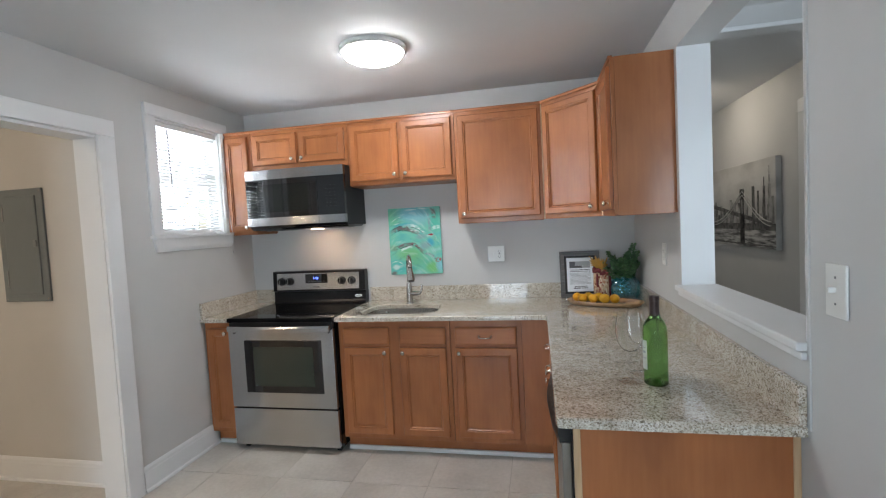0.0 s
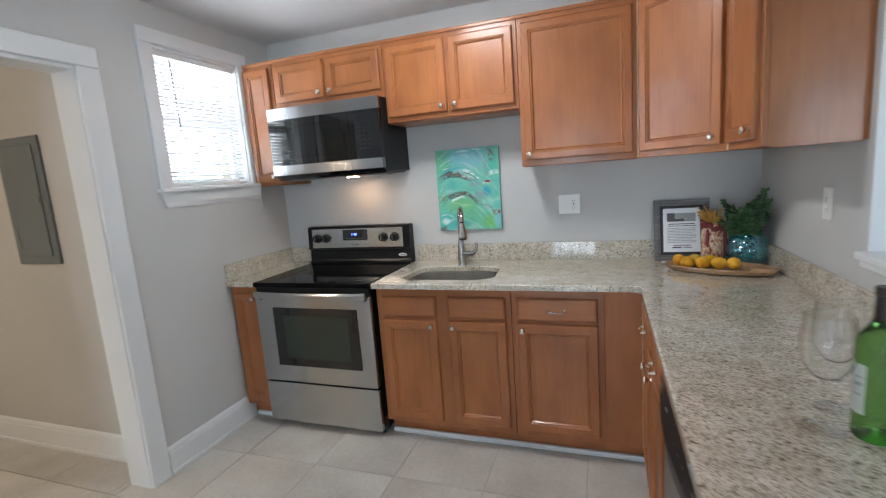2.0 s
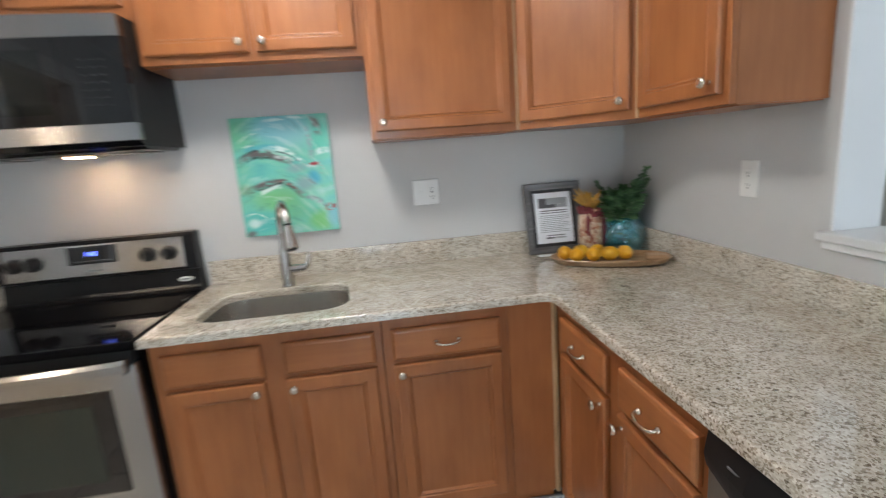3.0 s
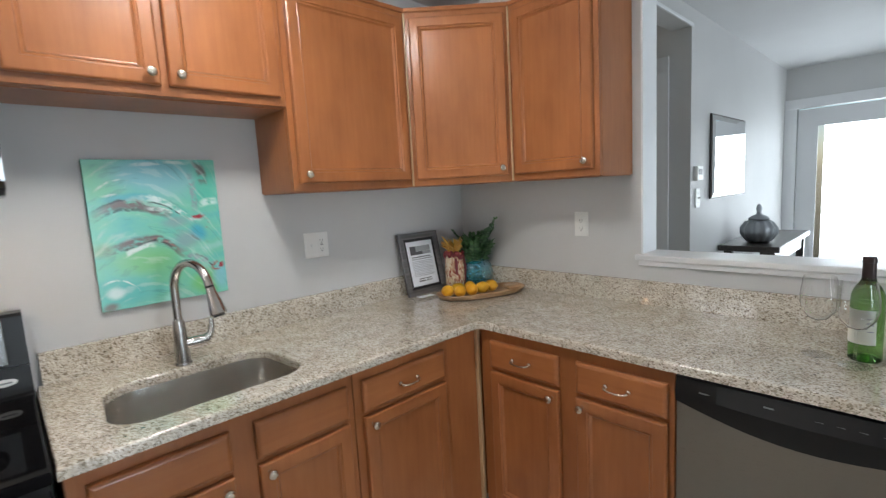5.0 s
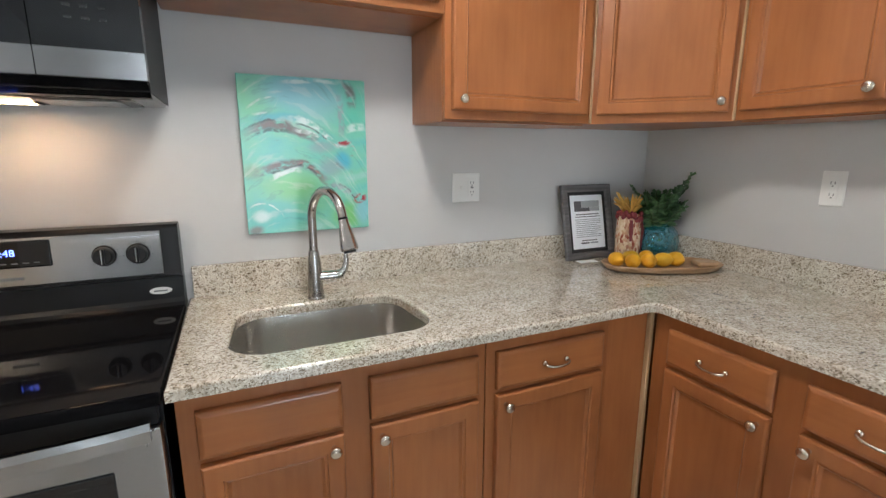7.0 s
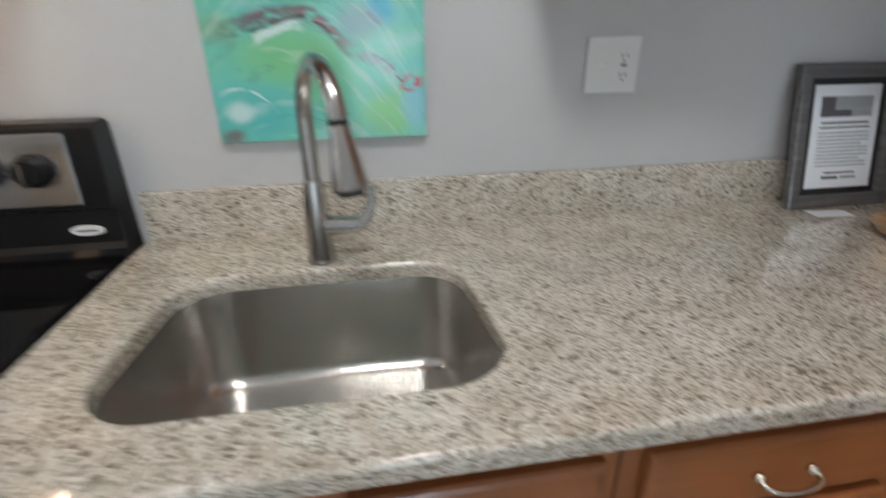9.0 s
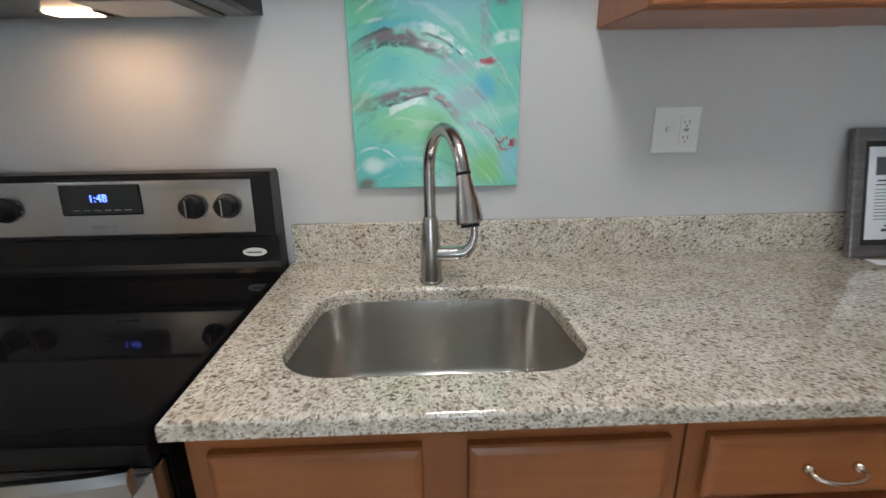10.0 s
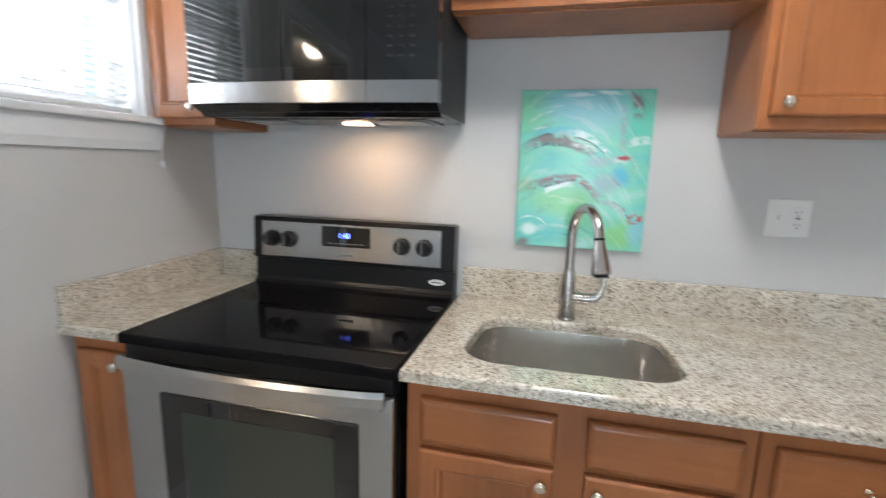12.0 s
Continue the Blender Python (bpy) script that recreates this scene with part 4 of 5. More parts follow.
def calc(kind, a, c, d=None):
    n = nodes.new("ShaderNodeMath")
    n.operation = kind
    for socket, v in zip(n.inputs, (a, c, d)):
        if isinstance(v, (int, float)):
            socket.default_value = v
        elif v is not None:
            links.new(v, socket)
    return n.outputs[0]


coord = nodes.new("ShaderNodeTexCoord")


def swirl(scale, amount, detail=4.0, source=None):
    """Coordinates stirred by noise."""
    w_ = nodes.new("ShaderNodeTexNoise")
    w_.inputs["Scale"].default_value, w_.inputs["Detail"].default_value = scale, detail
    links.new(source or coord.outputs["Object"], w_.inputs["Vector"])
    off = nodes.new("ShaderNodeVectorMath")
    off.operation = "SUBTRACT"
    off.inputs[1].default_value = (0.5, 0.5, 0.5)
    links.new(w_.outputs["Color"], off.inputs[0])
    add = nodes.new("ShaderNodeVectorMath")
    add.operation = "MULTIPLY_ADD"
    add.inputs[1].default_value = (amount,) * 3
    links.new(off.outputs[0], add.inputs[0])
    links.new(source or coord.outputs["Object"], add.inputs[2])
    return add.outputs[0]


stirred = swirl(60.0, 0.004, 3.0, swirl(22.0, 0.014, 3.0, swirl(7.0, 0.030, 2.0)))
sep = nodes.new("ShaderNodeSeparateXYZ")
links.new(stirred, sep.inputs[0])
PW, PH = 0.406, 0.506
pu, pv = calc("DIVIDE", sep.outputs[0], PW), calc("DIVIDE", sep.outputs[2], PH)


def eased(value, a0, a1):
    """0 at a0, 1 at a1, with a soft slope between."""
    n = nodes.new("ShaderNodeMapRange")
    n.interpolation_type = "SMOOTHSTEP"
    n.inputs["From Min"].default_value, n.inputs["From Max"].default_value = a0, a1
    links.new(value, n.inputs["Value"])
    return n.outputs["Result"]


def streaks(scale, stretch):
    m_ = nodes.new("ShaderNodeMapping")
    m_.inputs["Scale"].default_value = stretch
    links.new(stirred, m_.inputs[0])
    n = nodes.new("ShaderNodeTexNoise")
    n.inputs["Scale"].default_value, n.inputs["Detail"].default_value = scale, 5.0
    links.new(m_.outputs[0], n.inputs["Vector"])
    return n.outputs[0]


grain = streaks(7.0, (1.0, 1.0, 2.2))
fine = streaks(38.0, (1.0, 1.0, 1.6))


def wash(base, u, v, ru, rv, colour, strength=1.0):
    """A soft pool of colour."""
    du, dv = calc("DIVIDE", calc("SUBTRACT", pu, u), ru), calc("DIVIDE", calc("SUBTRACT", pv, v), rv)
    dist = calc("SQRT", calc("ADD", calc("MULTIPLY", du, du), calc("MULTIPLY", dv, dv)), 0)
    return mixed(nodes, links, "MIX", calc("MULTIPLY", eased(dist, 1.0, 0.25), strength), base, colour)


def stroke(base, points, width, colour, strength=1.0, broken=0.0, upright=False):
    """A flowing line of paint along points (across, height), thinning to its ends; broken: how much the grain eats it."""
    along, over = (pv, pu) if upright else (pu, pv)
    n = nodes.new("ShaderNodeFloatCurve")
    c = n.mapping.curves[0]
    while len(c.points) < len(points):
        c.points.new(0.5, 0.5)
    for p, at in zip(c.points, points):
        p.location = at
    n.mapping.extend = "HORIZONTAL"
    n.mapping.update()
    links.new(along, n.inputs["Value"])
    off = calc("ABSOLUTE", calc("SUBTRACT", over, n.outputs[0]), 0)
    a, z = points[0][0], points[-1][0]
    body = calc("MULTIPLY", eased(along, a - 0.01, a + 0.3 * (z - a)), eased(along, z + 0.01, z - 0.3 * (z - a)))
    mask = calc("MULTIPLY", eased(off, width, width * 0.35), calc("POWER", body, 0.6))
    if broken:
        mask = calc("MULTIPLY", mask, eased(fine, 0.5 - 0.25 * (1 - broken), 0.5 + 0.14 * broken))
    return mixed(nodes, links, "MIX", calc("MULTIPLY", mask, strength), base, colour)


TEAL, GREEN, AQUA, BLUE = (0.17, 0.58, 0.49), (0.20, 0.57, 0.27), (0.24, 0.56, 0.65), (0.08, 0.44, 0.57)
UMBER, DARK, LILAC, PALE, RED = (0.165, 0.150, 0.150), (0.035, 0.045, 0.05), (0.30, 0.34, 0.40), (0.70, 0.84, 0.81), (0.38, 0.035, 0.05)
tone = ramp(nodes, links, grain, [(0.30, (0.12, 0.50, 0.49)), (0.46, TEAL), (0.58, (0.20, 0.60, 0.45)), (0.72, (0.32, 0.66, 0.60))]).outputs[0]
for u, v, ru, rv, colour, k in ((0.10, 0.88, 0.22, 0.20, GREEN, 0.7), (0.48, 0.90, 0.48, 0.17, AQUA, 0.9), (0.90, 0.80, 0.15, 0.22, (0.10, 0.55, 0.42), 0.8), (0.62, 0.82, 0.3, 0.16, (0.26, 0.55, 0.60), 0.6),
                                (0.38, 0.31, 0.36, 0.14, GREEN, 1.0), (0.55, 0.20, 0.25, 0.12, GREEN, 0.6), (0.82, 0.10, 0.20, 0.16, (0.19, 0.56, 0.20), 1.0), (0.20, 0.10, 0.30, 0.16, (0.10, 0.50, 0.48), 0.9),
                                (0.79, 0.47, 0.10, 0.10, BLUE, 1.0), (0.30, 0.745, 0.30, 0.04, BLUE, 0.7), (0.68, 0.42, 0.14, 0.10, LILAC, 0.6), (0.95, 0.12, 0.1, 0.14, AQUA, 0.8), (0.05, 0.40, 0.14, 0.08, (0.24, 0.45, 0.28), 0.8), (0.62, 0.56, 0.16, 0.06, LILAC, 0.55)):
    tone = wash(tone, u, v, ru, rv, colour, k)
tone = stroke(tone, [(0.00, 0.62), (0.10, 0.675), (0.26, 0.70), (0.40, 0.68), (0.52, 0.64), (0.64, 0.58)], 0.046, UMBER, 1.0, 0.2)
tone = stroke(tone, [(0.02, 0.585), (0.14, 0.645), (0.28, 0.665), (0.42, 0.645)], 0.014, DARK, 0.85, 0.5)
tone = stroke(tone, [(0.02, 0.66), (0.12, 0.71), (0.26, 0.725), (0.40, 0.712)], 0.009, DARK, 0.8, 0.5)
tone = stroke(tone, [(0.04, 0.395), (0.16, 0.415), (0.28, 0.445), (0.40, 0.455), (0.52, 0.415), (0.62, 0.34), (0.72, 0.30)], 0.042, UMBER, 1.0, 0.25)
tone = stroke(tone, [(0.10, 0.375), (0.24, 0.40), (0.36, 0.43), (0.48, 0.42), (0.60, 0.335)], 0.012, DARK, 0.85, 0.5)
tone = stroke(tone, [(0.36, 0.455), (0.46, 0.44), (0.56, 0.395), (0.64, 0.33)], 0.010, (0.45, 0.17, 0.15), 0.5, 0.7)
tone = stroke(tone, [(0.62, 0.36), (0.72, 0.30), (0.82, 0.265), (0.92, 0.205)], 0.030, LILAC, 0.7, 0.5)
tone = stroke(tone, [(0.73, 0.325), (0.82, 0.27), (0.88, 0.215), (0.94, 0.20)], 0.009, DARK, 0.8, 0.5)
tone = stroke(tone, [(0.60, 0.52), (0.68, 0.47), (0.76, 0.42), (0.86, 0.375)], 0.022, (0.20, 0.25, 0.23), 0.7, 0.9)
tone = stroke(tone, [(0.38, 0.735), (0.48, 0.735), (0.58, 0.70), (0.66, 0.64), (0.74, 0.585), (0.86, 0.55)], 0.030, PALE, 1.0, 0.5)
tone = stroke(tone, [(0.40, 0.675), (0.48, 0.67), (0.56, 0.645), (0.63, 0.605)], 0.022, PALE, 0.8, 0.7)
tone = stroke(tone, [(0.40, 0.71), (0.52, 0.70), (0.60, 0.655), (0.68, 0.605), (0.76, 0.56)], 0.009, DARK, 0.9, 0.4)
tone = stroke(tone, [(0.20, 0.36), (0.28, 0.385), (0.36, 0.41), (0.44, 0.402)], 0.026, PALE, 0.95, 0.35)
tone = stroke(tone, [(0.06, 0.80), (0.16, 0.845), (0.26, 0.87)], 0.009, PALE, 0.7, 0.4)
tone = stroke(tone, [(0.10, 0.775), (0.18, 0.768), (0.26, 0.80), (0.30, 0.86)], 0.009, PALE, 0.7, 0.4)
tone = stroke(tone, [(0.30, 0.955), (0.48, 0.965), (0.64, 0.975), (0.80, 0.985)], 0.016, PALE, 0.7, 0.5)
tone = stroke(tone, [(0.62, 0.80), (0.72, 0.805), (0.82, 0.80), (0.92, 0.76)], 0.035, LILAC, 0.8, 0.5, True)
tone = stroke(tone, [(0.82, 0.90), (0.90, 0.88), (0.97, 0.85), (1.00, 0.83)], 0.055, UMBER, 0.9, 0.3, True)
tone = stroke(tone, [(0.84, 0.68), (0.92, 0.695), (1.00, 0.70)], 0.035, PALE, 0.8, 0.5)
tone = stroke(tone, [(0.02, 0.175), (0.12, 0.20), (0.22, 0.175), (0.28, 0.105)], 0.009, PALE, 0.8, 0.4)
tone = wash(tone, 0.11, 0.115, 0.10, 0.055, PALE, 0.75)
tone = wash(tone, 0.07, 0.02, 0.08, 0.05, UMBER, 0.9)
for u, v, ru, rv in ((0.81, 0.597, 0.075, 0.030), (0.875, 0.535, 0.035, 0.045), (0.93, 0.205, 0.075, 0.040)):
    du, dv = calc("DIVIDE", calc("SUBTRACT", pu, u), ru), calc("DIVIDE", calc("SUBTRACT", pv, v), rv)
    near = eased(calc("SQRT", calc("ADD", calc("MULTIPLY", du, du), calc("MULTIPLY", dv, dv)), 0), 1.0, 0.5)
    tone = mixed(nodes, links, "MIX", calc("MULTIPLY", near, eased(fine, 0.44, 0.54)), tone, RED)
bow = calc("SUBTRACT", pu, 0.32)
flow = nodes.new("ShaderNodeCombineXYZ")
links.new(calc("MULTIPLY", pu, 3.2), flow.inputs[0])
links.new(calc("MULTIPLY", calc("ADD", pv, calc("MULTIPLY", calc("MULTIPLY", bow, bow), 1.1)), 17.0), flow.inputs[2])
vein = nodes.new("ShaderNodeTexNoise")
vein.inputs["Scale"].default_value, vein.inputs["Detail"].default_value = 1.0, 5.0
links.new(flow.outputs[0], vein.inputs["Vector"])
tone = mixed(nodes, links, "MIX", calc("MULTIPLY", calc("MULTIPLY", eased(vein.outputs[0], 0.54, 0.64), eased(vein.outputs[0], 0.74, 0.66)), 0.26), tone, PALE)
tone = mixed(nodes, links, "MIX", calc("MULTIPLY", calc("MULTIPLY", eased(vein.outputs[0], 0.31, 0.36), eased(vein.outputs[0], 0.41, 0.37)), 0.24), tone, (0.07, 0.17, 0.19))
links.new(tone, b.inputs["Base Color"])
bump(nodes, links, b, grain, 0.15, 0.002)
M["acrylic"] = mat
art = thing("painting", pose(-0.262, YB - 0.001, 1.110), "unframed teal and green poured abstract canvas over the sink", "painting")
bm = bmesh.new()
loops(bm, [rect(0, PW, 0, PH, i, y) for i, y in ((0.0005, -0.0172), (0.0, -0.0182), (0.0018, -0.019))])
part("canvas", bm, M["acrylic"], art)
part("stretcher_edge", boxes((0.001, PW - 0.001, -0.0170, 0, 0.001, PH - 0.001)), painted("dull_teal_canvas_edge", (0.10, 0.16, 0.15), 0.6), art, "dark paint-stained canvas edge")

# ---- things on the counter ----
M["frame_wood"] = wood("weathered_grey_frame", (0.10, 0.098, 0.102), (0.15, 0.147, 0.152), (0.21, 0.206, 0.21), 0.45, 0)
M["paper"] = shader("white_paper", (0.86, 0.89, 0.93), 0.6)[0]
M["ink"] = shader("grey_ink", (0.10, 0.10, 0.11), 0.6)[0]
M["ink_pale"] = shader("pale_grey_ink", (0.36, 0.38, 0.40), 0.6)[0]
M["black_mat"] = shader("black_mat_board", (0.02, 0.02, 0.022), 0.5)[0]
fw, fh = 0.272, 0.330
pf = thing("picture_frame", pose(1.000, 3.952, 0.9155, -12, 0, 0), "dark grey picture frame with a printed sheet leaning on the wall", "picture frame")
bm = bmesh.new()
loops(bm, [rect(0, fw, 0, fh, i, y) for i, y in ((0, 0.018), (0, 0.002), (0.004, 0.0), (0.024, 0.002), (0.028, 0.005), (0.031, 0.0055), (0.031, 0.016))], True, False)
part("moulding", bm, M["frame_wood"], pf)
part("mat", boxes((0.028, fw - 0.028, 0.012, 0.016, 0.028, fh - 0.028)), M["black_mat"], pf, "black inner mat")
sheet = part("sheet", boxes((0.046, fw - 0.046, 0.0105, 0.0118, 0.046, fh - 0.046)), M["paper"], pf, "white printed sheet")
bars = [(0.072, 0.200, 0.196, 0.0045, "ink"), (0.068, 0.206, 0.186, 0.0035, "ink")]
part("photo", boxes((0.066, 0.104, 0.0098, 0.0104, 0.212, 0.258), (0.104, 0.150, 0.0098, 0.0104, 0.212, 0.228)), M["ink"], sheet, "small dark photograph")
part("photo", boxes((0.104, 0.206, 0.0098, 0.0104, 0.2285, 0.258), (0.1505, 0.206, 0.0098, 0.0104, 0.212, 0.228)), M["ink_pale"], sheet)
for x0, x1, z, h, mk in bars + [(0.066, 0.207 - 0.02 * (k % 4 == 3), 0.174 - 0.0085 * k, 0.003, "ink_pale") for k in range(10)] + [(0.095, 0.180, 0.080, 0.004, "ink"), (0.090, 0.135, 0.067, 0.007, "ink"), (0.142, 0.185, 0.067, 0.007, "ink_pale")]:
    part("text_line", boxes((x0, x1, 0.0099, 0.0104, z, z + h)), M[mk], sheet)
part("easel_back", boxes((0.02, fw - 0.02, 0.0185, 0.022, 0.02, fh - 0.02)), M["black_mat"], pf)
single("card", boxes((-0.045, 0.045, -0.02, 0.02, 0, 0.0012)), M["paper"], "small white card lying on the granite counter", "card", pose(1.075, 3.915, 0.9148, 0, 0, -8))

M["tray_wood"] = wood("tray_acacia", (0.34, 0.20, 0.10), (0.46, 0.29, 0.16), (0.58, 0.40, 0.25), 0.45, 0)
tray = thing("wooden_tray", pose(1.252, 3.688, 0.9148, 0, 0, -24), "oval pale wooden tray holding lemons", "tray")
bm = bmesh.new()
rings = []
for sx, sy, z in ((0.205, 0.085, 0.0), (0.222, 0.098, 0.008), (0.238, 0.110, 0.027), (0.236, 0.108, 0.030), (0.222, 0.097, 0.024), (0.205, 0.085, 0.011)):
    ring = []
    for k in range(40):
        q = 2 * math.pi * k / 40
        cq, sq = math.cos(q), math.sin(q)
        ring.append((sx * math.copysign(abs(cq) ** 0.85, cq), sy * math.copysign(abs(sq) ** 0.85, sq), z))
    rings.append(ring)
loops(bm, rings)
part("dish", bm, M["tray_wood"], tray, "", 50)
part("handle_ridge", boxes((0.135, 0.222, -0.035, 0.035, 0.0115, 0.034), bevel=0.010), M["tray_wood"], tray, "carved wooden end grip", 60)

mat, nodes, links, b = shader("lemon_skin", (0.80, 0.47, 0.03), 0.42)
n1 = texture(nodes, links, "ShaderNodeTexNoise", 30.0)
n2 = texture(nodes, links, "ShaderNodeTexVoronoi", 420.0)
rr = ramp(nodes, links, n1.outputs[0], [(0.3, (0.74, 0.36, 0.015)), (0.7, (0.92, 0.53, 0.03))])
info = nodes.new("ShaderNodeObjectInfo")
ripe = ramp(nodes, links, info.outputs["Random"], [(0.0, (0.80, 0.84, 0.9)), (0.4, (1.0, 0.98, 1.0)), (1.0, (1.0, 0.86, 0.8))])
links.new(mixed(nodes, links, "MULTIPLY", 1.0, rr.outputs[0], ripe.outputs[0]), b.inputs["Base Color"])
bump(nodes, links, b, n2.outputs[0], 0.25, 0.0008)
M["lemon"] = mat
bm = bmesh.new()
lathe(bm, [(0.002, -0.039), (0.006, -0.036), (0.014, -0.031), (0.024, -0.021), (0.0285, -0.008), (0.029, 0.006), (0.025, 0.019), (0.016, 0.029), (0.007, 0.034), (0.005, 0.038), (0.0015, 0.0395)], n=20)
lemon_mesh = mesh_of("lemon", bm, M["lemon"], 60)
TR = Matrix.Translation((1.252, 3.688, 0.9148)) @ Matrix.Rotation(radians(-24), 4, "Z")
for lx, ly, rz, tilt in ((-0.178, 0.010, 20, 84), (-0.128, -0.028, -15, 90), (-0.112, 0.035, 50, 86), (-0.062, -0.022, 5, 90), (-0.046, 0.040, -40, 88), (0.004, -0.004, 70, 86), (0.062, 0.012, 30, 90)):
    ob = tagged(new("lemon", lemon_mesh), "ripe yellow lemon lying in the wooden tray", "lemon", "lemons in the tray")
    ob.matrix_world = TR @ pose(lx, ly, 0.040, tilt, 0, rz)



def thin_glass(name, tint, gloss, rough=0.03, ripple=0.0, edge=1.0, cast=None):
    """Blown glass: tinted see-through with gloss that grows towards its outline."""
    m_ = bpy.data.materials.new(name)
    m_.use_nodes = True
    ns, ls = m_.node_tree.nodes, m_.node_tree.links
    clear, shine, rim_, joined = (ns.new(k) for k in ("ShaderNodeBsdfTransparent", "ShaderNodeBsdfGlossy", "ShaderNodeLayerWeight", "ShaderNodeMixShader"))
    clear.inputs[0].default_value, shine.inputs["Roughness"].default_value, rim_.inputs[0].default_value = (*tint, 1), rough, 0.35
    if ripple:
        n_ = texture(ns, ls, "ShaderNodeTexVoronoi", 55.0)
        h_ = ns.new("ShaderNodeBump")
        h_.inputs["Strength"].default_value, h_.inputs["Distance"].default_value = ripple, 0.006
        ls.new(n_.outputs[0], h_.inputs["Height"])
        ls.new(h_.outputs[0], shine.inputs["Normal"])
        ls.new(h_.outputs[0], rim_.inputs["Normal"])
    more = ns.new("ShaderNodeMath")
    more.operation = "MULTIPLY_ADD"
    more.inputs[1].default_value, more.inputs[2].default_value = 0.55, gloss
    steep = ns.new("ShaderNodeMath")
    steep.operation = "POWER"
    steep.inputs[1].default_value = edge
    ls.new(rim_.outputs["Facing"], steep.inputs[0])
    ls.new(steep.outputs[0], more.inputs[0])
    ls.new(more.outputs[0], joined.inputs[0])
    if cast:
        cloudy, blend = ns.new("ShaderNodeBsdfDiffuse"), ns.new("ShaderNodeMixShader")
        cloudy.inputs[0].default_value, blend.inputs[0].default_value = (*cast, 1), 0.26
        ls.new(clear.outputs[0], blend.inputs[1])
        ls.new(cloudy.outputs[0], blend.inputs[2])
        ls.new(blend.outputs[0], joined.inputs[1])
    else:
        ls.new(clear.outputs[0], joined.inputs[1])
    ls.new(shine.outputs[0], joined.inputs[2])
    ls.new(joined.outputs[0], ns["Material Output"].inputs[0])
    return m_


M["jar_glass"] = glass("clear_wine_glass", (1.0, 1.0, 1.0), 0.0, 1.48)
M["stem_glass"] = thin_glass("thin_stem_glass", (0.985, 0.988, 0.988), 0.05, 0.02, 0.0, 2.2)
M["blue_glass"] = thin_glass("teal_glass", (0.34, 0.90, 0.97), 0.16, 0.05, 1.0, 1.0, (0.015, 0.36, 0.46))
M["stem"] = shader("plant_stem", (0.05, 0.09, 0.03), 0.6)[0]
mat, nodes, links, b = shader("fern_leaf", (0.05, 0.13, 0.05), 0.5)
info = nodes.new("ShaderNodeNewGeometry")
rr = ramp(nodes, links, info.outputs["Random Per Island"], [(0.0, (0.03, 0.085, 0.035)), (1.0, (0.10, 0.22, 0.085))])
links.new(rr.outputs[0], b.inputs["Base Color"])
M["leaf"] = mat
VX, VY = 1.412, 3.868
vase = thing("glass_vase", pose(VX, VY, 0.9148), "round teal glass vase holding green fern stems", "vase")
bm = bmesh.new()
lathe(bm, [(0.044, 0), (0.072, 0.010), (0.093, 0.045), (0.098, 0.080), (0.088, 0.122), (0.058, 0.157), (0.042, 0.172), (0.046, 0.188), (0.043, 0.188), (0.039, 0.172), (0.054, 0.155), (0.083, 0.120), (0.093, 0.080), (0.088, 0.047), (0.066, 0.014), (0.02, 0.008)], n=36)
part("body", bm, M["blue_glass"], vase, "", 60)
rnd = random.Random(4)
plant = thing("fern_bouquet", pose(VX, VY, 0.9148), "bunch of dark green fern fronds standing in the vase", "plant")
for k in range(36):
    q = 2 * math.pi * k / 36 + rnd.uniform(-0.25, 0.25)
    reach_, top = rnd.uniform(0.05, 0.165), rnd.uniform(0.215, 0.325)
    if k == 30:
        reach_, top = 0.14, 0.375
    dx, dy = math.cos(q), math.sin(q)
    if dy > 0:
        dy *= 0.55
    if dx > 0:
        dx *= 0.55
    spine = []
    for j in range(9):
        u = j / 8
        spine.append(Vector((0.02 * dx * (1 - u) + dx * reach_ * u ** 1.6, 0.02 * dy * (1 - u) + dy * reach_ * u ** 1.6, 0.06 + (top - 0.06) * (u - 0.12 * u * u) / 0.88)))
    bm = bmesh.new()
    tube(bm, spine, 0.0014, 6)
    stem = part("stem", bm, M["stem"], plant)
    bm = bmesh.new()
    for j in range(22):
        u = 0.50 + 0.50 * j / 21
        f = u * 8
        i0 = min(int(f), 7)
        p = spine[i0].lerp(spine[i0 + 1], f - i0)
        t = (spine[i0 + 1] - spine[i0]).normalized()
        for s in (-1, 1):
            side = t.cross(Vector((dx, dy, 0.3))).normalized() * s
            ln = 0.036 * (1.15 - u) / 0.6 + 0.012
            tip = p + (side * 0.92 + t * 0.32 + Vector((rnd.uniform(-.4, .4), rnd.uniform(-.4, .4), rnd.uniform(-.45, .3)))).normalized() * ln
            mid = p.lerp(tip, 0.45)
            wv = t * rnd.uniform(0.007, 0.0115)
            up = t.cross(side) * 0.0012
            v = [bm.verts.new(c) for c in (p, mid + wv + up, tip, mid - wv + up, mid - up * 2)]
            for tri in ((0, 1, 4), (1, 2, 4), (2, 3, 4), (3, 0, 4)):
                bm.faces.new([v[i] for i in tri])
    part("frond", bm, M["leaf"], stem)

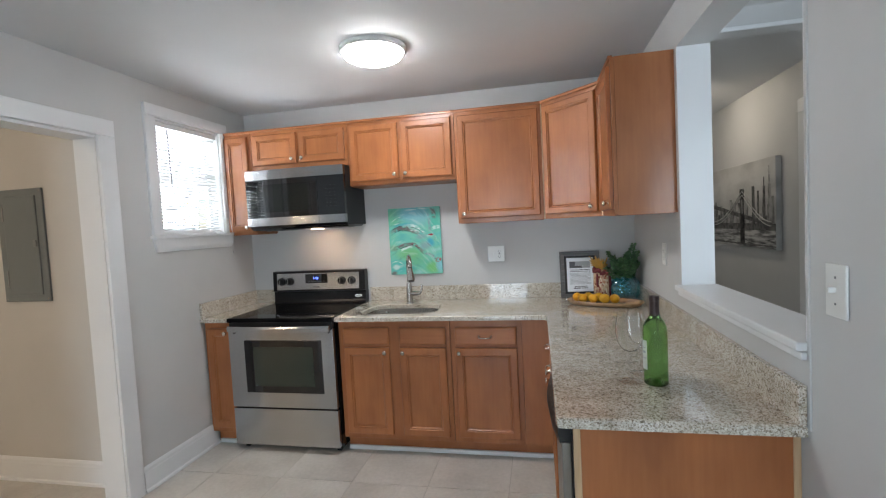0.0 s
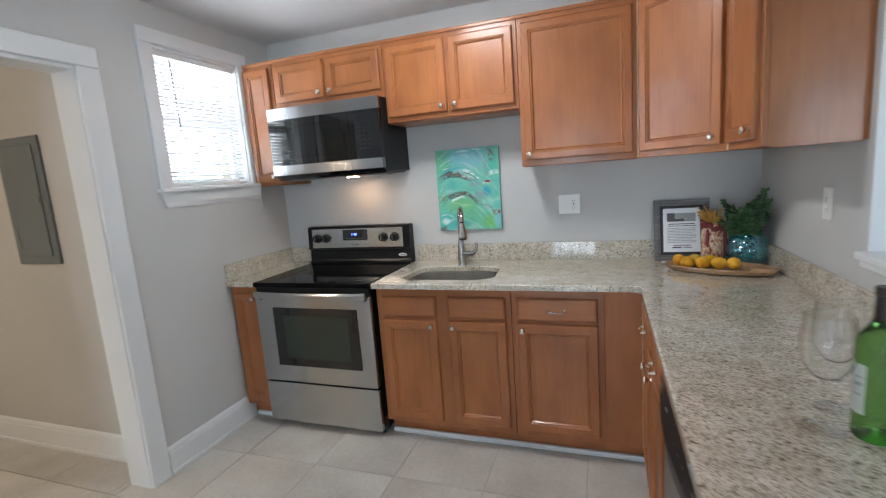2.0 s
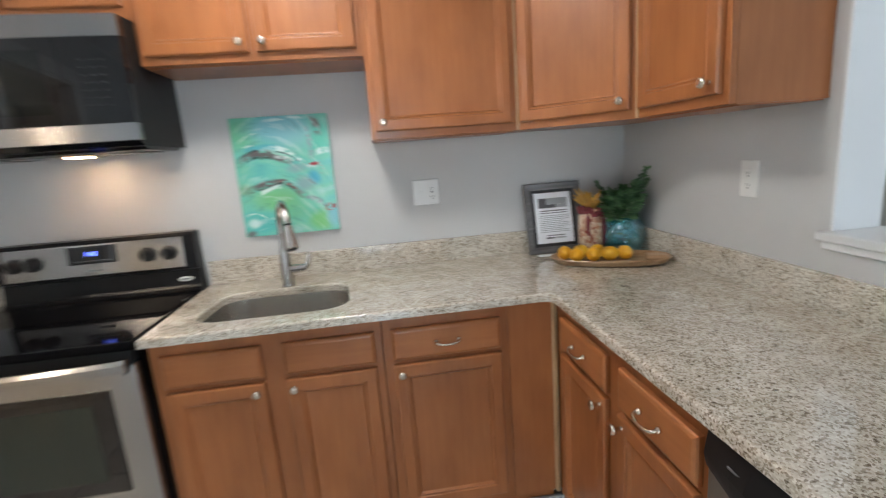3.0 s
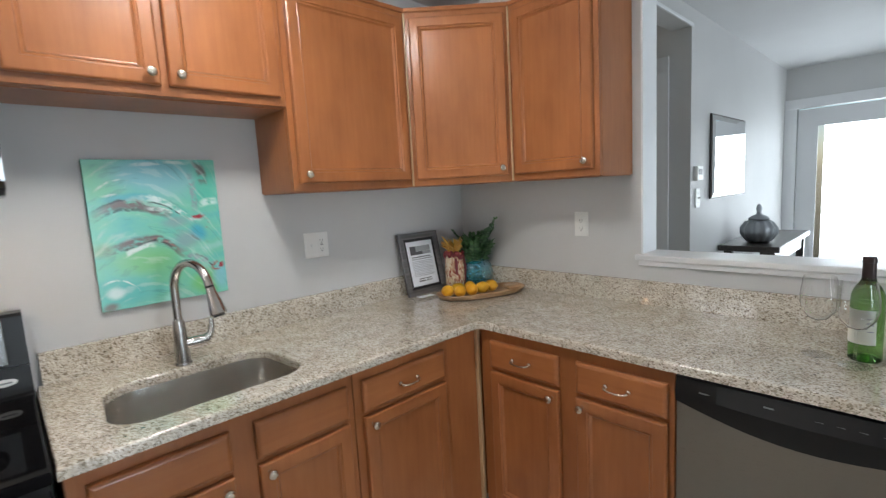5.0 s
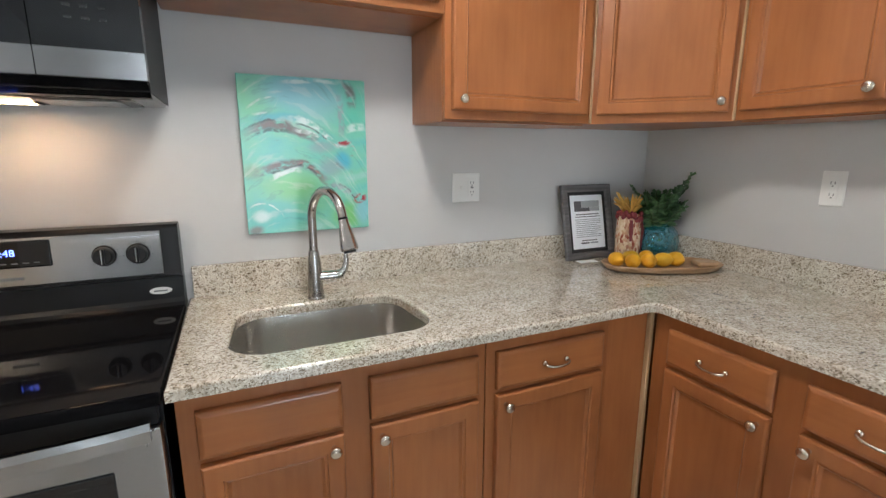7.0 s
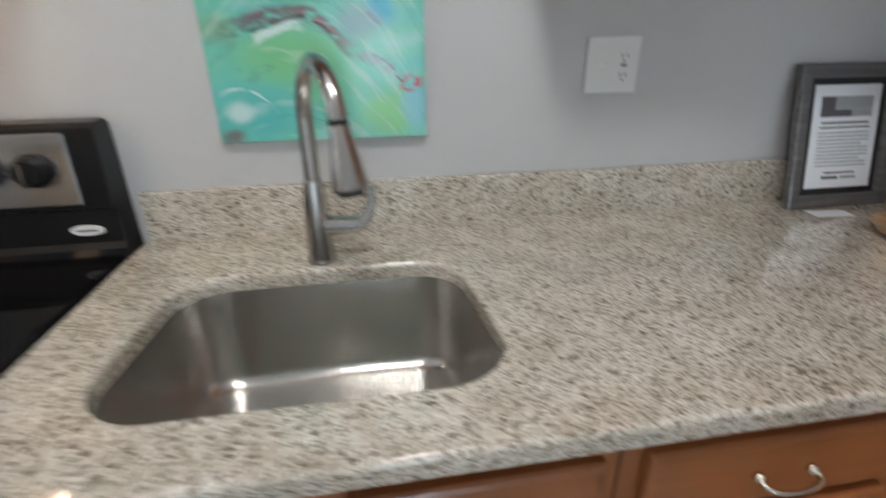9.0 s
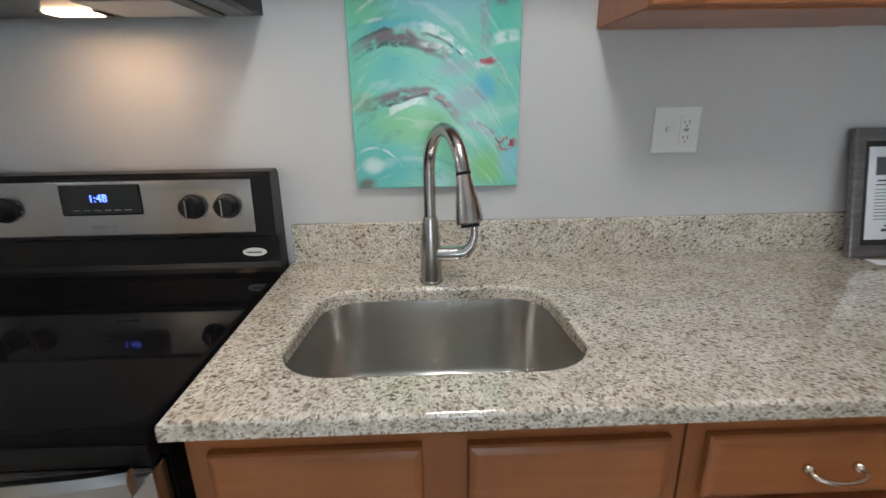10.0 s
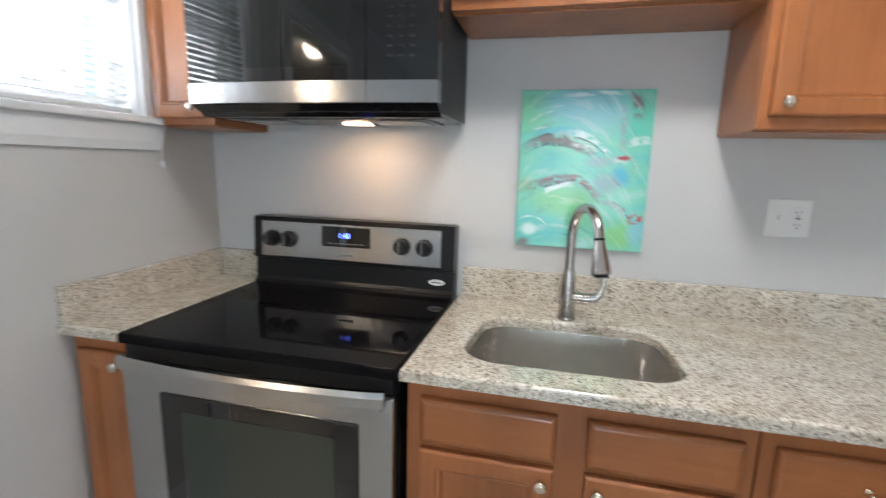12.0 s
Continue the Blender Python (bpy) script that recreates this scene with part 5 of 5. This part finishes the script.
# patterned jar with pasta, spoons and a cloth cover
mat, nodes, links, b = shader("jar_contents", (0.5, 0.3, 0.2), 0.25)
vz = texture(nodes, links, "ShaderNodeTexVoronoi", 120.0, (1, 1, 0.6))
sc = nodes.new("ShaderNodeSeparateColor")
links.new(vz.outputs["Color"], sc.inputs[0])
rr = ramp(nodes, links, sc.outputs[0], [(0.0, (0.62, 0.46, 0.30)), (0.35, (0.72, 0.60, 0.44)), (0.58, (0.50, 0.24, 0.14)), (0.75, (0.60, 0.46, 0.31)), (0.92, (0.30, 0.08, 0.05))])
links.new(rr.outputs[0], b.inputs["Base Color"])
M["jar_mix"] = mat
M["red_cloth"] = painted("red_dried_peppers", (0.19, 0.025, 0.03), 0.6)
M["yellow_dry"] = painted("dried_yellow_petals", (0.52, 0.30, 0.06), 0.6)
jar = thing("decorative_jar", pose(1.262, 3.882, 0.9148), "tall jar of dried pasta with red and yellow dried trimmings", "jar")
bm = bmesh.new()
lathe(bm, [(0.045, 0), (0.051, 0.006), (0.052, 0.10), (0.050, 0.170), (0.043, 0.188), (0.040, 0.204)], n=28)
part("body", bm, M["jar_mix"], jar, "", 50)
bm = bmesh.new()
for k in range(26):
    q = 2 * math.pi * k / 26
    bmesh.ops.create_icosphere(bm, subdivisions=1, radius=0.010 + 0.004 * rnd.random(), matrix=Matrix.Translation((0.047 * math.cos(q), 0.047 * math.sin(q), 0.192 + rnd.uniform(-0.014, 0.016))) @ Matrix.Diagonal((1, 1, 1.3, 1)))
part("pepper_collar", bm, M["red_cloth"], jar, "ring of small red dried peppers", 60)
bm = bmesh.new()
for k in range(34):
    q = 2 * math.pi * k / 34 + rnd.uniform(-0.2, 0.2)
    o = Vector((0.018 * math.cos(q), 0.018 * math.sin(q), 0.202))
    e = Vector((0.058 * math.cos(q) - 0.014, 0.058 * math.sin(q), 0.262 + rnd.uniform(-0.03, 0.034)))
    tube(bm, [o, o.lerp(e, 0.5) + Vector((0, 0, 0.012)), e], [0.002, 0.0064, 0.002], 6)
part("dried_petals", bm, M["yellow_dry"], jar, "fan of yellow dried petals", 60)
bm = bmesh.new()
tube(bm, [(0.050, -0.022, 0.180), (0.053, -0.024, 0.12), (0.052, -0.022, 0.06), (0.051, -0.020, 0.02)], [0.006, 0.010, 0.008, 0.004], 8)
tube(bm, [(-0.030, -0.043, 0.180), (-0.031, -0.046, 0.13), (-0.030, -0.045, 0.09)], [0.006, 0.009, 0.004], 8)
part("pepper_string", bm, M["red_cloth"], jar, "hanging string of red peppers", 60)

M["bottle_glass"] = glass("green_bottle_glass", (0.22, 0.50, 0.13), 0.0, 1.5)
M["foil"] = shader("dark_foil", (0.045, 0.028, 0.026), 0.4, 0.3)[0]
M["label"] = painted("cream_label_paper", (0.72, 0.74, 0.66), 0.7)
bottle = thing("wine_bottle", pose(1.222, 2.236, 0.9148), "green glass wine bottle with dark foil and pale label", "bottle")
bm = bmesh.new()
lathe(bm, [(0.012, 0.022), (0.028, 0.003), (0.034, 0.0), (0.0375, 0.005), (0.0378, 0.175), (0.0365, 0.188), (0.030, 0.206), (0.019, 0.222), (0.0148, 0.234), (0.0140, 0.285)], n=32)
part("body", bm, M["bottle_glass"], bottle, "", 50)
bm = bmesh.new()
lathe(bm, [(0.0158, 0.226), (0.0152, 0.238), (0.0146, 0.276), (0.0160, 0.277), (0.0160, 0.290), (0.0145, 0.292)], n=28)
part("foil_cap", bm, M["foil"], bottle, "dark brown foil cap", 50)
bm = bmesh.new()
arcs = [radians(104 + 112 * k / 26) for k in range(27)]
for z0, z1 in ((0.052, 0.148),):
    ring = [[(0.0381 * math.cos(q), 0.0381 * math.sin(q), z0), (0.0386 * math.cos(q), 0.0386 * math.sin(q), z0), (0.0386 * math.cos(q), 0.0386 * math.sin(q), z1), (0.0381 * math.cos(q), 0.0381 * math.sin(q), z1)] for q in arcs]
    loops(bm, ring)
lab = part("label", bm, M["label"], bottle, "pale paper label wrapped round the back", 50)
bm = bmesh.new()
for z0, z1 in ((0.088, 0.091), (0.106, 0.113), (0.122, 0.125)):
    loops(bm, [[(rd * math.cos(q), rd * math.sin(q), z) for rd, z in ((0.0385, z0), (0.0389, z0), (0.0389, z1), (0.0385, z1))] for q in arcs[19:25]])
part("label_print", bm, M["ink_pale"], lab)

wg = thing("wine_glass", pose(1.146, 2.250, 0.9148), "clear empty stemmed wine glass beside the bottle", "wine glass", "wine glasses")
bm = bmesh.new()
lathe(bm, [(0.0365, 0.0), (0.037, 0.0015), (0.022, 0.004), (0.006, 0.007), (0.0040, 0.014), (0.0037, 0.092), (0.006, 0.102)], n=32)
part("stem", bm, M["stem_glass"], wg, "", 50)
bm = bmesh.new()
lathe(bm, [(0.004, 0.1025), (0.022, 0.109), (0.038, 0.130), (0.0455, 0.158), (0.045, 0.186), (0.0385, 0.232), (0.0372, 0.232), (0.0437, 0.186), (0.0442, 0.158), (0.0367, 0.1315), (0.021, 0.111), (0.003, 0.105)], n=36)
part("bowl", bm, M["jar_glass"], wg, "", 50)
copy_thing(wg, pose(1.196, 2.338, 0.9148))

digits = bpy.data.curves.new("clock", "FONT")
digits.body, digits.size, digits.extrude, digits.align_x = "1:48", 0.026, 0.0004, "CENTER"
txt = new("clock_digits", digits)
txt.data.materials.append(M["blue_glow"])
txt.parent = guard
txt.matrix_local = TILT @ pose(0.372, -0.0103, 0.092, 90, 0, 0)

# ---- the living room beyond the pass-through ----
M["mirror"] = shader("silvered_mirror", (0.88, 0.89, 0.90), 0.01, 1.0)[0]
M["dark_wood"] = wood("dark_console_wood", (0.02, 0.016, 0.014), (0.035, 0.028, 0.024), (0.05, 0.04, 0.034), 0.35, 0)
mir = thing("wall_mirror", pose(2.98, YW - 0.002, 1.31), "large silver wall mirror hung over a dark console", "mirror")
bm = bmesh.new()
loops(bm, [rect(0, 0.78, 0, 0.535, i, y) for i, y in ((0, 0.0), (0, -0.018), (0.03, -0.024))])
part("glass", bm, M["mirror"], mir, "bevelled mirror glass")
part("backing", boxes((-0.012, 0.792, -0.012, -0.001, -0.012, 0.547)), M["dark_wood"], mir, "dark backing edge")
tstat = thing("thermostat", pose(2.72, YW - 0.001, 1.47), "small white wall thermostat", "thermostat")
part("housing", boxes((-0.055, 0.055, -0.026, 0, -0.045, 0.045), bevel=0.006), M["plate"], tstat)
part("screen", boxes((-0.032, 0.032, -0.0275, -0.026, -0.008, 0.028)), M["mark_grey"], tstat, "grey display screen")
wall_plate("light_switch", pose(2.74, YW - 0.001, 1.315), 0.076, 0.122, "white toggle light switch under the thermostat", "switch")

con = thing("console_table", pose(3.15, 2.78, 0), "dark wooden console table against the living room wall", "table")
part("tabletop", boxes((0, 1.15, 0, 0.36, 0.925, 0.965), bevel=0.005), M["dark_wood"], con)
for x in (0.03, 1.07):
    for y in (0.03, 0.28):
        part("leg", boxes((x, x + 0.05, y, y + 0.05, 0, 0.925), bevel=0.004), M["dark_wood"], con)
part("apron", boxes((0.08, 1.07, 0.04, 0.06, 0.83, 0.924)), M["dark_wood"], con)
M["urn"] = shader("dark_silver_metal", (0.34, 0.36, 0.38), 0.35, 0.7)[0]
urn = thing("lidded_urn", pose(3.40, 2.95, 0.9655), "ribbed dark metallic lidded urn on the console", "urn")
bm = bmesh.new()
rings = []
for rd, z in ((0.06, 0), (0.085, 0.02), (0.112, 0.065), (0.112, 0.105), (0.085, 0.145), (0.055, 0.160)):
    rings.append([(rd * (1 + 0.05 * math.cos(12 * q)) * math.cos(q), rd * (1 + 0.05 * math.cos(12 * q)) * math.sin(q), z) for q in [2 * math.pi * k / 72 for k in range(72)]])
loops(bm, rings)
part("body", bm, M["urn"], urn, "", 60)
bm = bmesh.new()
lathe(bm, [(0.062, 0.160), (0.066, 0.168), (0.045, 0.185), (0.018, 0.197), (0.014, 0.215), (0.020, 0.235), (0.012, 0.262), (0.004, 0.27)], n=24)
part("lid", bm, M["urn"], urn, "domed lid with a tall finial", 60)

# city canvas in the passage
CYC = 4.47
canvas = thing("canvas_print", pose(DX0 - 0.001, CYC + 1.25, 1.155, 0, 0, -90), "black and white bridge and skyline canvas print", "canvas print")


def printed(name, low, high, scale, stretch):
    """Ink on canvas, mottled like a photograph seen from afar."""
    mat, nodes, links, b = shader(name, high, 0.6)
    n = texture(nodes, links, "ShaderNodeTexNoise", scale, stretch, 5.0)
    r = ramp(nodes, links, n.outputs[0], [(0.36, low), (0.62, high)])
    links.new(r.outputs[0], b.inputs["Base Color"])
    return mat


M["print_sky"] = printed("print_pale_grey", (0.36, 0.355, 0.345), (0.56, 0.555, 0.54), 2.2, (1, 1, 2))
M["print_mid"] = printed("print_mid_grey", (0.07, 0.07, 0.072), (0.34, 0.335, 0.33), 16.0, (1, 1, 0.6))
M["print_water"] = printed("print_water_grey", (0.05, 0.05, 0.052), (0.50, 0.50, 0.49), 9.0, (0.7, 1, 5))
M["print_dark"] = printed("print_dark_grey", (0.02, 0.02, 0.021), (0.12, 0.118, 0.115), 22.0, (1, 1, 1))
CWD, CHT = 1.25, 0.70
part("canvas", boxes((0, CWD, -0.040, 0, 0, CHT), bevel=0.003), M["print_sky"], canvas)
F0 = -0.0405


def flat(name, rows, mat, y):
    return part(name, boxes(*[(x0, x1, y - 0.0004, y, z0, z1) for x0, x1, z0, z1 in rows]), mat, canvas)


flat("printed_water", [(0.004, CWD - 0.004, 0.004, 0.16)], M["print_water"], F0)
flat("printed_shore", [(0.004, CWD - 0.004, 0.145, 0.20), (0.004, CWD - 0.004, 0.02, 0.03)], M["print_dark"], F0 - 0.0006)
rows, x = [], 0.02
rs = random.Random(9)
while x < CWD - 0.06:
    w_ = rs.uniform(0.025, 0.06)
    rows.append((x, x + w_, 0.2005, rs.uniform(0.26, 0.42)))
    x += w_ + 0.004
for row in rows:
    flat("printed_building", [row], M["print_mid"], F0)
flat("printed_tower_block", [(0.86, 0.91, 0.2006, 0.50), (0.955, 0.985, 0.2006, 0.46), (1.05, 1.09, 0.2006, 0.49), (1.062, 1.078, 0.49, 0.56)], M["print_dark"], F0 - 0.0006)
flat("printed_spire", [(1.135, 1.175, 0.2006, 0.50), (1.147, 1.163, 0.50, 0.57), (1.152, 1.158, 0.57, 0.64)], M["print_mid"], F0 - 0.0012)
flat("printed_bridge_pier", [(0.64, 0.665, 0.03, 0.48), (0.685, 0.71, 0.03, 0.48), (0.63, 0.72, 0.40, 0.49), (0.63, 0.72, 0.03, 0.27)], M["print_dark"], F0 - 0.0018)
bm = bmesh.new()
for off in (0.0, 0.03):
    tube(bm, [(0.68 - 0.62 * u, F0 - 0.0024, 0.47 - off - 0.26 * math.sin(u * 1.5)) for u in [k / 10 for k in range(11)]], 0.004, 6)
    tube(bm, [(0.68 + 0.5 * u, F0 - 0.0024, 0.47 - off - 0.26 * math.sin(u * 1.5)) for u in [k / 10 for k in range(11)]], 0.004, 6)
part("printed_cable", bm, M["print_sky"], canvas)
bm = bmesh.new()
loops(bm, [[(xx, F0 - 0.0016, z), (xx, F0 - 0.0022, z), (xx, F0 - 0.0022, z + 0.035), (xx, F0 - 0.0016, z + 0.035)] for xx, z in ((0.01, 0.34), (0.62, 0.25), (1.20, 0.17))])
part("printed_bridge_deck", bm, M["print_dark"], canvas)

# added lamp, out of sight round the doorway, to brighten the hall
hl = thing("hall_ceiling_light", pose(-2.4, 0.56, ZC), "added unseen warm lamp that fills the hall with light", "ceiling light")
bm = bmesh.new()
lathe(bm, [(0.13, 0), (0.13, -0.02), (0.12, -0.05), (0.08, -0.075), (0.02, -0.085)], n=32)
part("diffuser", bm, glow("warm_diffuser", (1.0, 0.79, 0.58), 165.0), hl, "warm glowing bowl of an added lamp", 50)

# another added lamp, out of view, that warms the passage wall
pl = thing("passage_ceiling_light", pose(2.1, 5.0, ZC), "added unseen warm lamp that fills the passage with light", "ceiling light")
bm = bmesh.new()
lathe(bm, [(0.13, 0), (0.13, -0.02), (0.12, -0.05), (0.08, -0.075), (0.02, -0.085)], n=32)
part("diffuser", bm, glow("passage_diffuser", (1.0, 0.86, 0.68), 18.0), pl, "warm glowing bowl of an added lamp", 50)

# ---- floor ----
mat, nodes, links, b = shader("greige_porcelain", (0.5, 0.47, 0.43), 0.38)
cl = texture(nodes, links, "ShaderNodeTexNoise", 3.2, (1, 1, 1), 6.0)
fn = texture(nodes, links, "ShaderNodeTexNoise", 45.0, (1, 1, 1), 4.0)
info = nodes.new("ShaderNodeObjectInfo")
shift = nodes.new("ShaderNodeVectorMath")
shift.operation = "MULTIPLY_ADD"
shift.inputs[1].default_value = (7, 3, 5)
src = cl.inputs["Vector"].links[0].from_socket
links.new(info.outputs["Random"], shift.inputs[0])
links.new(src, shift.inputs[2])
links.new(shift.outputs[0], cl.inputs["Vector"])
r1 = ramp(nodes, links, cl.outputs[0], [(0.28, (0.52, 0.49, 0.45)), (0.5, (0.61, 0.58, 0.535)), (0.72, (0.68, 0.655, 0.615))])
r2 = ramp(nodes, links, fn.outputs[0], [(0.3, (0.92, 0.92, 0.92)), (0.7, (1.03, 1.03, 1.03))])
r3 = ramp(nodes, links, info.outputs["Random"], [(0.0, (0.94, 0.94, 0.94)), (1.0, (1.05, 1.04, 1.03))])
cc = mixed(nodes, links, "MULTIPLY", 1.0, r1.outputs[0], r2.outputs[0])
links.new(mixed(nodes, links, "MULTIPLY", 1.0, cc, r3.outputs[0]), b.inputs["Base Color"])
bump(nodes, links, b, cl.outputs[0], 0.08)
M["tile"] = mat
ROOMS = ((XL - W, XR + W, YS - W, YB + W), (-4.2 - W, XL - W, YS - W, HY + W), (XR + W, DX1 + W, YS - W, YW), (XR + W, DX0, YW, YN))
floor = setting("floor", boxes(*[(a0, a1, b0, b1, -0.10, -0.004) for a0, a1, b0, b1 in ROOMS]), M["grout"], "large pale greige porcelain floor tiles")
S_ = 0.457
bm = bmesh.new()
box(bm, 0.002, S_ - 0.002, 0.002, S_ - 0.002, -0.0039, 0.0, 0.0014, 1)
tile_mesh = mesh_of("tile", bm, M["tile"])
x_first, y_first = 0.19 - 10 * S_, 3.09 - 11 * S_
bm = bmesh.new()
for i in range(24):
    for j in range(19):
        tx, ty = x_first + i * S_, y_first + j * S_
        if XL + 0.02 < tx < 1.05 and -1.5 < ty < 3.2 or -3.0 < tx < XL - W - S_ and 0.8 < ty < 2.4:
            t_ = new("tile", tile_mesh)
            t_.parent, t_.location = floor, (tx, ty, 0)
            continue
        for a0, a1, b0, b1 in ROOMS:
            u0, u1, v0, v1 = max(tx, a0) + 0.002, min(tx + S_, a1) - 0.002, max(ty, b0) + 0.002, min(ty + S_, b1) - 0.002
            if u1 - u0 > 0.01 and v1 - v0 > 0.01:
                box(bm, u0, u1, v0, v1, -0.0039, 0.0)
rest = part("tile_field", bm, M["tile"], floor)
rest["kind"] = "stuff"
